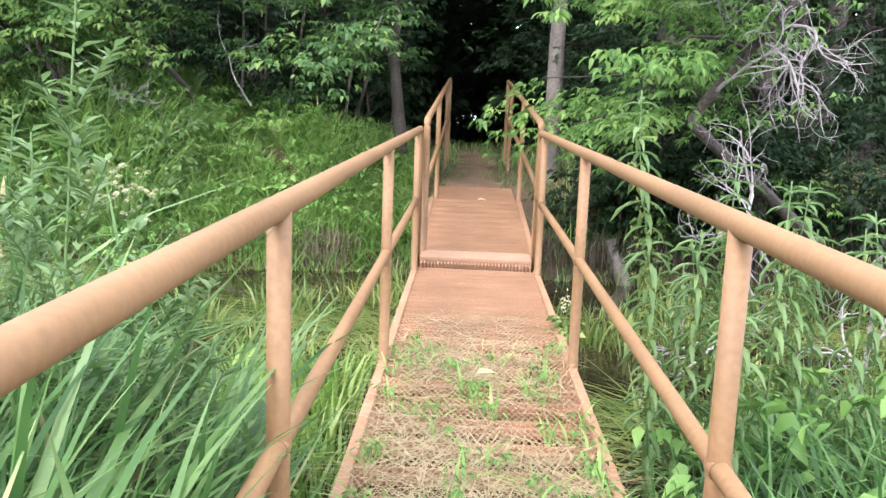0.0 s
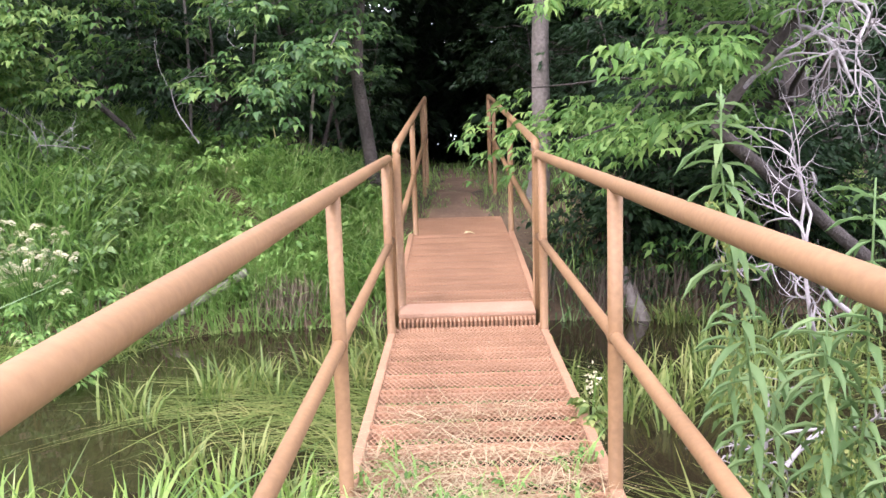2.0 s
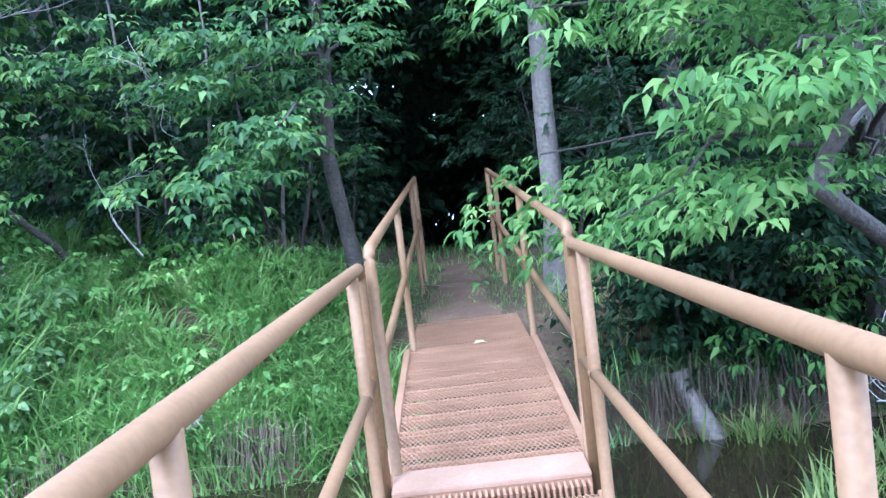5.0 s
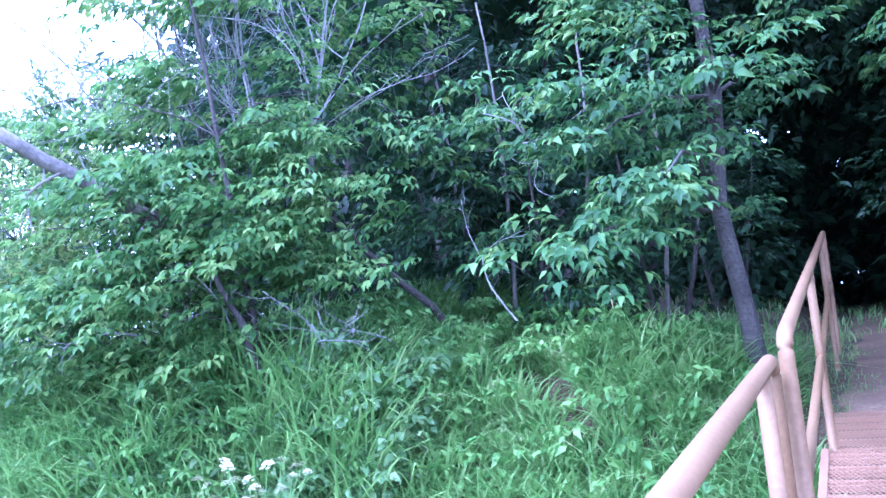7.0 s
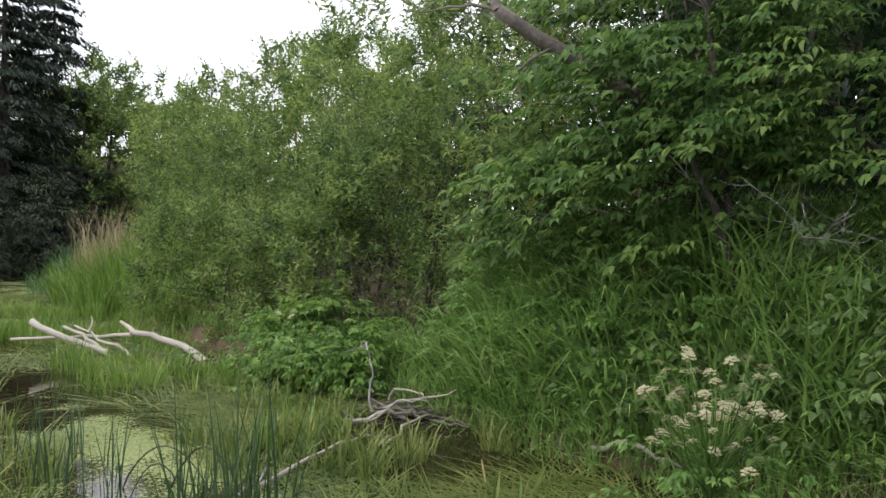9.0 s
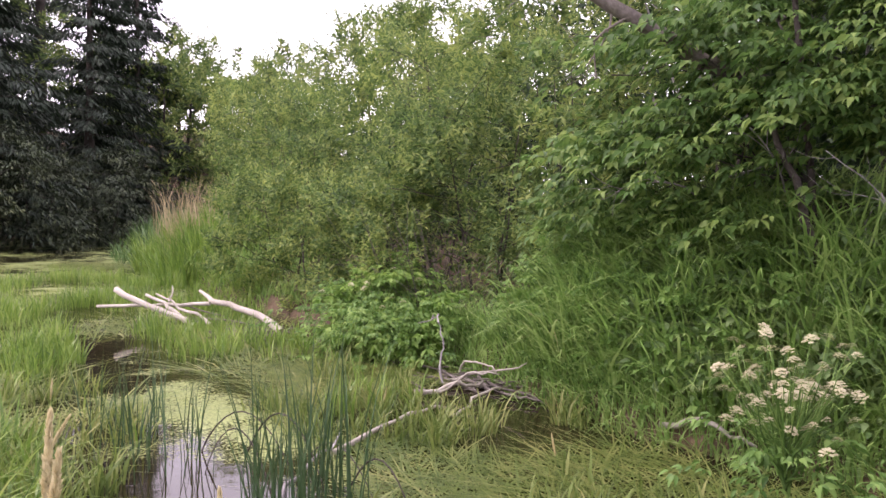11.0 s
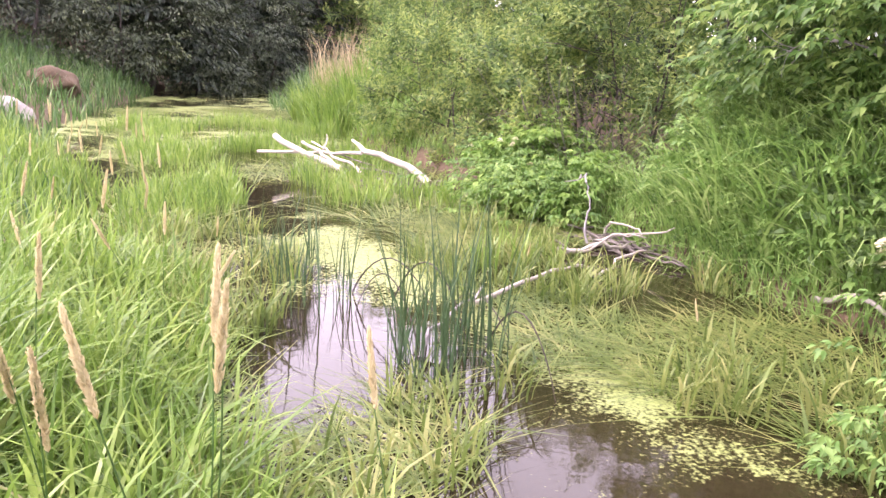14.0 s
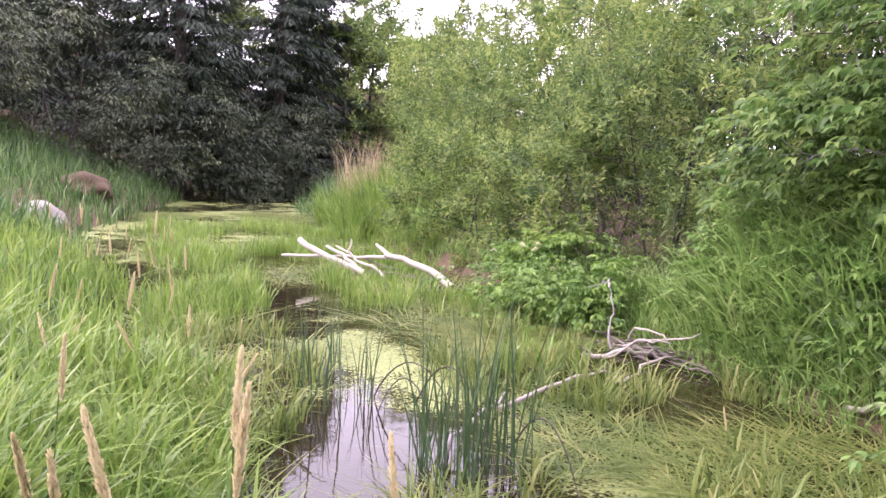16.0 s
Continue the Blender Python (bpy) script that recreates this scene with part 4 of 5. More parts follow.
grass("woodland_grass", 318, 3000, -7, 6, 12.6, 26, lambda x, y: (np.abs(x - 0.08) > 0.5) | (y > 15), 0.3, 0.02, 0.8, GRASS_BANK, "shaded grass on the woodland floor", seg=3)
herbs("bank_herbs", 306, 330, -4.4, -0.7, 9.4, 11.8, on_far_bank, 0.2, 0.55, 0.085, 14, 0.16, LEAF_HERB, "broad-leaved weeds among the bank grass")
herbs("bank_herbs", 307, 420, -5.6, -3.0, 9.0, 10.4, on_far_bank, 0.2, 0.75, 0.085, 14, 0.16, LEAF_NETTLE, "nettles and broad leaves crowding the bank", aspect=0.6)
herbs("bank_herbs", 308, 820, -7.3, -4.2, 8.8, 9.8, on_far_bank, 0.05, 0.85, 0.075, 16, 0.18, LEAF_HERB, "low leafy plants at the foot of the bank", trio=True)
herbs("near_herbs", 309, 170, 0.7, 2.6, 1.2, 4.2, on_near_bank, 0.2, 0.6, 0.1, 14, 0.16, LEAF_HERB, "weeds among the grass beside the bridge")
grass("tall_grass", 311, 6500, -2.9, -0.42, 0.6, 2.75, on_near_bank, 1.05, 0.03, 0.85, GRASS_NEAR, "tall arching reed grass beside the bridge", seg=7, clump=0.07, flop=0.42)
grass("tall_grass", 330, 3800, -1.5, -0.44, 1.25, 2.8, on_near_bank, 1.15, 0.028, 0.95, GRASS_NEAR, "broad arching reed blades crowding the rail", seg=7, clump=0.06, flop=0.4)
grass("tall_grass", 310, 260, -1.6, -0.55, 1.7, 2.8, on_near_bank, 1.4, 0.024, 0.45, GRASS_NEAR, "upright reed blades standing above the grass", seg=6, flop=0.3)
grass("tall_grass", 312, 9000, -6.5, -1.1, 3.0, 5.1, lambda x, y: y < near_edge(x) + 0.7, 0.72, 0.023, 0.6, GRASS_MARSH, "bright tall reed grass at the water's edge", seg=5, clump=0.07)
grass("tall_grass", 333, 3000, -2.8, -0.46, 3.0, 5.2, off_bridge, 0.4, 0.017, 0.5, GRASS_MARSH, "low bright grass in the shallows beside the bridge", seg=4, flat=True, dz=-0.04, clump=0.08)
grass("tall_grass", 313, 7500, 0.6, 3.5, 0.2, 4.4, on_near_bank, 0.62, 0.016, 0.7, GRASS_NEAR, "tall grass and weeds beside the bridge", seg=5, clump=0.08)
grass("tall_grass", 314, 4500, -16, -6.2, 1.5, 5.0, lambda x, y: y < near_edge(x) + 0.4, 0.5, 0.022, 0.35, GRASS_MARSH, "reed grass along the marsh", seg=3, clump=0.12)
grass("tall_grass", 315, 6500, -34, -14, -2, 6, lambda x, y: (y < near_edge(x) + 0.1) & ((x + 19.3) ** 2 + (y - 2.4) ** 2 > 0.6), 0.7, 0.035, 0.4, GRASS_NEAR, "grass on the sloping far bank", seg=3)
grass("near_bank_grass", 320, 5000, -12, 9, -8, 4.2, lambda x, y: (y < near_edge(x)) & off_bridge(x, y, 0.3) & ~((np.abs(x) < 3) & (y > 0.3)), 0.5, 0.03, 0.7, GRASS_NEAR, "rough grass on the near bank", seg=3)
grass("far_grass", 316, 3600, -23.5, -18, 8.4, 10.4, lambda x, y: y > far_edge(x) - 0.6 + 0.25 * smooth_noise(x, y, 1.3, 2), 1.25, 0.034, 0.4, GRASS_MARSH, "pale green reeds by the far bend", seg=4, clump=0.2)
grass("dry_reeds", 317, 420, -25, -19.5, 8.9, 10.6, lambda x, y: y > far_edge(x), 1.9, 0.02, 0.25, GRASS_DRY, "tan dry reed stalks by the far bend", seg=3, clump=0.25)
grass("far_grass", 325, 2600, -46, -24, 6.5, 15, lambda x, y: y > far_edge(x) - 0.8, 1.0, 0.05, 0.5, GRASS_NEAR, "rank green growth along the far water's edge", seg=3, clump=0.3)


def in_stream(x, y):
    return (y > near_edge(x) + 0.1) & (y < far_edge(x) - 0.05)


def pool(x, y):
    return ((x + 6.3) / 2.2) ** 2 + ((y - 6.2 - 0.02 * (x + 6)) / 0.4) ** 2 + 0.35 * smooth_noise(x, y, 3.1, 6) < 1


def weedy(x, y):
    return in_stream(x, y) & ~pool(x, y) & (smooth_noise(x, y, 1.5, 4) + 0.5 * smooth_noise(x, y, 4.3, 1) > 0.22) & ~((x > 0.8) & (y > 7.6))


def tufty(x, y):
    return in_stream(x, y) & ~pool(x, y) & (smooth_noise(x, y, 2.3, 2) > np.where(x < -5.5, 0.0, 0.2))


grass("floating_sedge", 321, 7500, -8.5, 4, 4.0, 9.6, weedy, 0.42, 0.012, 2.0, GRASS_SEDGE, "yellow-green sedge blades lying flat on the water", seg=5, flat=True, azim=math.pi * 0.95, flop=0.39, dz=-0.01)
grass("standing_sedge", 322, 6500, -8.5, 4, 4.0, 9.6, tufty, 0.36, 0.015, 0.55, GRASS_SEDGE, "fresh sedge standing in shallow water", seg=4, flat=True, dz=-0.05, clump=0.07)
grass("standing_sedge", 323, 8500, -22, -6.5, 4.0, 9.4, lambda x, y: tufty(x * 0.6, y) & in_stream(x, y) & ~pool(x, y), 0.42, 0.016, 0.4, GRASS_MARSH, "sedge tufts across the marsh", seg=3, flat=True, dz=-0.05, clump=0.14)
grass("floating_sedge", 324, 4500, -26, -7.5, 4.2, 9.4, weedy, 0.6, 0.018, 2.4, GRASS_SEDGE, "matted sedge floating across the marsh", seg=3, flat=True, azim=math.pi * 0.95, flop=0.39, dz=-0.01)
grass("bulrush_clump", 331, 130, -5.0, -4.2, 5.85, 6.4, lambda x, y: x < 0, 1.0, 0.01, 0.2, GRASS_RUSH, "dark green bulrush stems standing in the pool", seg=5, flat=True, dz=-0.1, flop=0.1)
grass("bulrush_clump", 332, 90, -7.4, -5.6, 5.3, 6.0, lambda x, y: x < 0, 0.85, 0.01, 0.2, GRASS_RUSH, "dark green bulrush stems by the pool", seg=5, flat=True, dz=-0.1, flop=0.1)

# dry roots and turf hanging from the cut bank
r = np.random.default_rng(350)
c = np.column_stack([np.concatenate([r.normal(-1.5, 0.16, 260), r.normal(-2.75, 0.2, 120)]), np.zeros(380)])
c[:, 1] = far_edge(c[:, 0]) + r.uniform(-0.02, 0.12, len(c))
v, f = blades(r, np.column_stack([c, np.full(len(c), 0.27) + r.normal(0, 0.05, len(c))]), -r.uniform(0.12, 0.4, len(c)), r.uniform(0.004, 0.014, len(c)), 0.35, 4, r.normal(math.pi / 2, 0.9, len(c)), 0.0)
tagged(new("hanging_roots", mesh_from("hanging_roots", v, f, ROOTS)), "dry brown roots hanging from the undercut bank", "roots", kind="stuff")
# roots under the maple, in the copy darkened for shade
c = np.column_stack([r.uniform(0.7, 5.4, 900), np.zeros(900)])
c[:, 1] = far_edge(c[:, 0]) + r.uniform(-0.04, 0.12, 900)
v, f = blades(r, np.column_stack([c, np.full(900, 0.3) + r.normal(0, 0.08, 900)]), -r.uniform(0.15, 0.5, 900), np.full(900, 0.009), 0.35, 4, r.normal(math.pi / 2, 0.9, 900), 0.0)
tagged(new("hanging_roots", mesh_from("hanging_roots", v, f, ROOTS_SHADE)), "roots hanging from the bank under the maple, coloured dark as shade", "roots", kind="stuff")


# ---------------------------------------------------------------- single plants
def nettle(x, y, h, seed, z=None, lean=(0, 0), group="nettles"):
    """A stem with pairs of drooping lance-shaped leaves, smaller towards the tip."""
    r = np.random.default_rng(seed)
    z = float(ground_z(x, y)) if z is None else z
    ob = thing("nettle_plant", (x, y, z), "pale green nettle with drooping narrow leaves by the rail", "plant", group)
    st = wander((0, 0, 0), (lean[0], lean[1], h), 10, 0.012, seed)
    v, q = tubes([(st, np.linspace(0.006, 0.0025, 10))], 6)
    part("stem", mesh_from("stem", v, q, LEAF_NETTLE), ob)
    P, D, S = [], [], []
    k = int(h / 0.045)
    for i in range(3, k):
        t = i / k
        p = np.array([np.interp(t, np.linspace(0, 1, 10), st[:, a]) for a in range(3)])
        for s in range(2 if t < 0.8 else 4):
            a = i * 1.57 + s * (math.pi if t < 0.8 else 1.57) + r.normal(0, 0.25)
            up = -0.55 + 0.9 * max(0, t - 0.85) / 0.15 + r.normal(0, 0.2)
            P.append(p)
            D.append((math.cos(a), math.sin(a), up))
            S.append((0.13 if t < 0.8 else 0.13 - 0.15 * (t - 0.8)) * r.uniform(0.75, 1.15))
    v, f = leaf_arrays(np.array(P), np.array(D), np.array(D) * (-0.3, -0.3, 0) + (0, 0, 1), np.array(S), 0.2, True)
    tagged(part("leaf", mesh_from("leaf", v, f, LEAF_NETTLE), ob), kind="stuff")
    n = int(h * 260)
    t = r.uniform(0.35, 0.85, n)
    p = np.stack([np.interp(t, np.linspace(0, 1, 10), st[:, a]) for a in range(3)], 1) + r.normal(0, 0.02, (n, 3))
    d = r.normal(0, 0.5, (n, 3)) - (0, 0, 0.7)
    v, f = leaf_arrays(p, d, r.normal(0, 1, (n, 3)), r.uniform(0.012, 0.03, n), 0.35, False)
    tagged(part("seed_tassel", mesh_from("seed_tassel", v, f, GRASS_SEDGE), ob, "pale green hanging seed tassels"), kind="stuff")
    return ob


r = np.random.default_rng(360)
for k, (x, y, top) in enumerate(((0.78, 4.0, 1.5), (0.98, 3.9, 1.28), (1.12, 3.75, 1.2), (1.3, 3.9, 1.2), (0.8, 4.15, 0.95), (1.4, 3.6, 1.05), (1.0, 4.05, 0.95), (1.6, 3.8, 1.1),
                                (1.5, 4.2, 1.0), (0.95, 3.5, 0.85), (1.05, 3.8, 0.7), (0.9, 4.3, 0.8), (1.15, 4.2, 0.75), (1.3, 3.7, 0.9), (0.85, 3.95, 1.0), (1.35, 4.0, 0.8))):
    z = float(ground_z(x, y))
    nettle(x, y, top - z, 400 + k, z, (-0.16, -0.15) if k == 0 else (r.uniform(-0.14, 0.05), r.uniform(-0.12, 0.08)))
for k, (x, y, top) in enumerate(((-6.4, 9.6, 1.75), (-7.0, 9.8, 1.85), (-6.8, 9.5, 1.6), (-7.4, 9.9, 1.7), (-6.1, 9.9, 1.9), (-7.7, 9.8, 1.55), (-8.0, 10.0, 1.6), (-7.2, 10.1, 1.95), (-6.6, 10.1, 2.0), (-5.8, 9.8, 1.7), (-8.3, 9.8, 1.4))):
    z = float(ground_z(x, y))
    nettle(x, y, top - z, 430 + k, z, (0.05, -0.1), "nettles by the thicket")


def weed(x, y, h, seed):
    """A tall weed: an upright stem with side stems set with small leaves and flower spikes."""
    r = np.random.default_rng(seed)
    ob = thing("tall_weed", put(x, y), "tall pale green weed spire standing in the grass", "plant", "tall weeds")
    lines, P, D, S = [(wander((0, 0, 0), (0.02, 0, h), 9, 0.008, seed), np.linspace(0.006, 0.002, 9))], [], [], []
    for i in range(9):
        t = 0.45 + 0.05 * i
        a = i * 2.4
        e = np.array([math.cos(a), math.sin(a), 1.7]) * 0.2 * (1.15 - t)
        lines.append((wander((0.02 * t, 0, h * t), np.array([0.02 * t, 0, h * t]) + e, 4, 0.004, seed + i), np.linspace(0.003, 0.001, 4)))
        for u in np.linspace(0.1, 1, 22):
            P.append(np.array([0.02 * t, 0, h * t]) + e * u)
            b = r.uniform(0, 6.28)
            D.append((math.cos(b), math.sin(b), 0.7))
            S.append(r.uniform(0.025, 0.055))
    for u in np.linspace(0.25, 1, 110):
        b = r.uniform(0, 6.28)
        P.append((0.02 * u, 0, h * u))
        D.append((math.cos(b), math.sin(b), 0.5))
        S.append(r.uniform(0.03, 0.065) if u > 0.6 else r.uniform(0.06, 0.12))
    v, q = tubes(lines, 5)
    part("stem", mesh_from("stem", v, q, LEAF_NETTLE), ob)
    P, D = np.array(P), np.array(D)
    v, f = leaf_arrays(P, D, D * (-0.3, -0.3, 0) + (0, 0, 1), np.array(S), 0.4, False)
    tagged(part("leaf", mesh_from("leaf", v, f, LEAF_NETTLE), ob), kind="stuff")


for k, (x, y, h) in enumerate(((-0.72, 2.2, 1.66), (-0.86, 2.3, 1.35), (-0.66, 2.32, 1.2), (-1.0, 2.5, 1.4), (-0.95, 2.1, 1.3), (-1.2, 2.4, 1.35), (-0.6, 2.45, 1.15))):
    weed(x, y, h, 460 + k)


def umbel_mesh(seed):
    """A flat-topped head of tiny white florets on fine rays."""
    r = np.random.default_rng(seed)
    P, D = [], []
    for i in range(13):
        a, d = i * 2.4, 0.05 * math.sqrt((i + 0.5) / 13)
        c = np.array([math.cos(a) * d, math.sin(a) * d, 0.03 - 16 * d * d])
        for j in range(9):
            b, e = j * 2.4, 0.012 * math.sqrt((j + 0.5) / 9)
            P.append(c + (math.cos(b) * e, math.sin(b) * e, 0.006 - 35 * e * e))
            D.append((math.cos(b), math.sin(b), 0.1))
    P, D = np.array(P), np.array(D)
    v, f = leaf_arrays(P - D * 0.004, D, np.tile((0, 0, 1.0), (len(P), 1)), r.uniform(0.011, 0.016, len(P)), 1.0, False)
    return mesh_from("umbel", v, f, PETAL)


UMBELS = [umbel_mesh(k) for k in range(3)]


def parsley(place, h, spread, n, seed, label, leaves=60):
    r = np.random.default_rng(seed)
    ob = thing("umbel_plant", place, label, "plant", "white umbel plants")
    lines, heads = [(wander((0, 0, -0.1), (0, 0, h * 0.6), 6, 0.01, seed), np.linspace(0.012, 0.008, 6))], []
    for i in range(n):
        a, d = i * 2.4, spread * math.sqrt((i + 0.5) / n)
        p = np.array([math.cos(a) * d, math.sin(a) * d, h * r.uniform(0.62, 1.03) - 0.4 * d])
        lines.append((wander((0, 0, h * r.uniform(0.3, 0.55)), p, 5, 0.012, seed + i, sag=0.04), np.linspace(0.005, 0.002, 5)))
        heads.append(p)
    v, q = tubes(lines, 5)
    part("stem", mesh_from("stem", v, q, LEAF_HERB), ob)
    for i, p in enumerate(heads):
        o = part("umbel", UMBELS[i % 3], ob, "cream-white flower head")
        o.matrix_local = Matrix.Translation(p) @ Euler((r.normal(0, 0.3), r.normal(0, 0.3), i)).to_matrix().to_4x4() @ Matrix.Scale(r.uniform(0.42, 0.72), 4)
    c = r.normal(0, 1, (leaves, 3)) * (spread * 0.6, spread * 0.6, h * 0.16) + (0, 0, h * 0.45)
    v, f = sprays(r, c, c * (1, 1, 0) + 1e-3, 0.06, 18, 0.14, 0.4, 0.42, True, True)
    part("foliage", mesh_from("foliage", v, f, LEAF_HERB), ob)
    return ob


parsley((-2.98, 7.95, WATER_Z), 1.18, 0.34, 84, 500, "white-flowered umbel plant in full bloom at the water's edge", 34)
parsley((-2.75, 7.6, WATER_Z), 0.45, 0.25, 12, 501, "small white umbel plant low over the water", 30)
parsley((-8.9, 8.75, WATER_Z - 0.1), 1.25, 0.75, 16, 502, "bright green leafy umbel bush with a few cream flowers", 330)
tree("marsh_bush", (-9.0, 8.85, WATER_Z - 0.05), 0.8, (0, 0, 0.6), (1.0, 0.75, 0.78), "bright green leafy bush growing from the water's edge", "shrub", 300, 0.085, 30, 0.22, 0.012, mat=LEAF_BUSH, bark=LEAF_HERB,
     seed=510, limbs=12, stems=3, fine=True, droop=0.3)


def spikes(seed=520):
    """A reed-grass stalk with its feathery seed head, to be copied."""
    r = np.random.default_rng(seed)
    ob = thing("seed_stalk", (0, 0, 0), "reed grass stalk with a tan feathery seed head", "grass", "seed stalks")
    st = wander((0, 0, 0), (0.05, 0.02, 1.0), 8, 0.006, seed)
    v, q = tubes([(st, np.linspace(0.0028, 0.0018, 8))], 5)
    part("stem", mesh_from("stem", v, q, GRASS_NEAR), ob)
    n = 340
    t = r.uniform(0, 1, n)
    p = np.column_stack([0.041 + 0.012 * t, 0.016 + 0.006 * t, 0.81 + 0.21 * t])
    a = r.uniform(0, 6.28, n)
    w = np.interp(t, [0, 0.15, 0.6, 1], [0.5, 1, 0.8, 0.2])
    d = np.column_stack([np.cos(a) * 0.55 * w, np.sin(a) * 0.55 * w, np.ones(n)])
    v, f = leaf_arrays(p, d, r.normal(0, 1, (n, 3)), r.uniform(0.018, 0.03, n), 0.4, False)
    part("seed_head", mesh_from("seed_head", v, f, SEED_HEAD), ob)
    return ob


stalk = spikes()
r = np.random.default_rng(521)
places = [(-3.47, 4.16, 0.89), (-3.01, 4.28, 0.88), (-4.40, 4.50, 0.69), (-2.28, 4.59, 0.97), (-2.15, 4.65, 0.95), (-2.47, 4.65, 0.96), (-2.27, 5.17, 0.77), (-3.91, 7.41, 0.32), (-5.39, 4.68, 0.62), (-5.38, 4.73, 0.64), (-9.73, 4.48, 0.88), (-8.75, 4.21, 0.76), (-11.01, 3.83, 0.87), (-11.06, 3.68, 0.83), (-5.55, 4.25, 0.79), (-6.31, 5.04, 0.39), (-7.84, 3.77, 0.79), (-11.19, 3.31, 0.91), (-3.07, 4.09, 0.82), (-2.34, 4.38, 0.88), (-6.07, 7.27, 0.21), (-5.71, 3.79, 0.84)]
places += [(r.uniform(-13, -5), r.uniform(3.6, 4.9), r.uniform(0.5, 0.75)) for _ in range(20)]
places += [(r.uniform(-3.6, -1.6), r.uniform(11.0, 12.2), r.uniform(1.55, 1.8)) for _ in range(6)]
for k, (x, y, top) in enumerate(places):
    z = max(float(ground_z(x, y)), WATER_Z - 0.1)
    m = Matrix.Translation((x, y, z)) @ Euler((r.normal(0, 0.16), r.normal(0, 0.16), r.uniform(0, 6.28))).to_matrix().to_4x4() @ Matrix.Scale(max(0.35, top - z) / 1.02, 4)
    if k == 0:
        stalk.matrix_world = m
    else:
        copy_thing(stalk, m)


# ---------------------------------------------------------------- dead wood
def brush(start, aim, length, radius, seed, depth=4, kids=3, curl=0.35, lines=None):
    """Dry branching twigs that curl as they thin out."""
    lines = [] if lines is None else lines
    r = np.random.default_rng(seed)
    n = 8
    d, p, pts = unit(aim), np.asarray(start, float), []
    bend = r.normal(0, curl, 3)
    for i in range(n):
        pts.append(p)
        p = p + d * length / n
        d = unit(d + bend * 0.35 + r.normal(0, 0.1, 3))
    lines.append((np.array(pts), np.linspace(radius, radius * 0.5, n)))
    if depth > 1:
        for k in range(kids + (depth > 2)):
            i = int(r.integers(2, n))
            a = unit(unit(pts[i] - pts[i - 1]) + r.normal(0, 0.6, 3))
            brush(pts[i], a, length * r.uniform(0.45, 0.75), radius * 0.52, seed * 7 + k + 1, depth - 1, kids, curl * 1.25, lines)
    return lines


def dead_thing(name, label, category, lines, mat, sides=6, group="", part_name="limb", first=1, fine_mat=None):
    """Dead wood: its main limbs as parts, the finer twigs joined."""
    ob = thing(name, (0, 0, 0), label, category, group)
    for line in lines[:first]:
        v, q = tubes([line], sides + 3)
        part(part_name, mesh_from(part_name, v, q, mat), ob)
    if len(lines) > first:
        v, q = tubes(lines[first:], sides)
        tagged(part("twig", mesh_from("twig", v, q, fine_mat or mat), ob), kind="stuff")
    return ob


GREY = "bare grey twisted dead branches hanging by the stream"
trunk_line = [(wander((3.2, 8.6, 0.5), (1.75, 7.65, 1.5), 8, 0.012, 1), np.linspace(0.055, 0.045, 8)), (wander((1.75, 7.65, 1.5), (2.35, 7.3, 2.4), 8, 0.012, 2), np.linspace(0.042, 0.032, 8)), (wander((2.35, 7.3, 2.4), (2.6, 7.2, 3.6), 8, 0.015, 3), np.linspace(0.032, 0.018, 8))]
lines = list(trunk_line)
for k, (p, a, L) in enumerate((((1.9, 7.55, 1.75), (0.2, -0.5, 0.35), 0.8), ((2.2, 7.4, 2.2), (0.9, -0.6, 0.2), 0.9), ((2.35, 7.3, 2.4), (-0.6, -0.6, 0.5), 0.9), ((2.35, 7.3, 2.45), (1, -0.2, 0.5), 1.0),
                               ((2.45, 7.3, 2.8), (-1, -0.3, 0.2), 0.7), ((2.5, 7.25, 3.0), (0.8, -0.5, 0.1), 0.9), ((2.2, 7.4, 2.1), (0.3, -1, -0.3), 0.7))):
    brush(p, a, L, 0.016, 540 + k, 4, 3, 0.4, lines)
dead_thing("dead_tree", GREY, "dead tree", lines, BARK, 5, first=3, fine_mat=DEADWOOD)
for k, (p, a, L) in enumerate((((2.3, 6.9, 0.4), (-0.9, -0.1, 0.7), 1.0), ((2.0, 6.6, 0.3), (-0.6, -0.8, 0.6), 0.9), ((2.9, 6.9, 0.5), (0.2, -0.8, 0.7), 0.9), ((1.5, 5.2, 0.2), (-0.3, -0.7, 0.7), 0.8), ((1.9, 4.8, 0.1), (0.2, -0.5, 0.9), 0.8))):
    dead_thing("dead_branch", "curling pale dead branch over the stream", "branch", brush(p, a, L, 0.015, 560 + k, 4, 3, 0.55), DEADWOOD, 5, "dead branches")
for k in range(16):
    p = (-7.0 + 0.17 * k, 10.9 + 0.15 * (k % 3), 2.6 + 0.1 * (k % 4))
    dead_thing("dead_bough", "fan of bare grey-brown boughs above the thicket", "branch", brush(p, (-0.45 + 0.05 * k, -0.15, 1), 2.8, 0.014, 580 + k, 4, 3, 0.14), DEADWOOD, 5, "bare boughs")
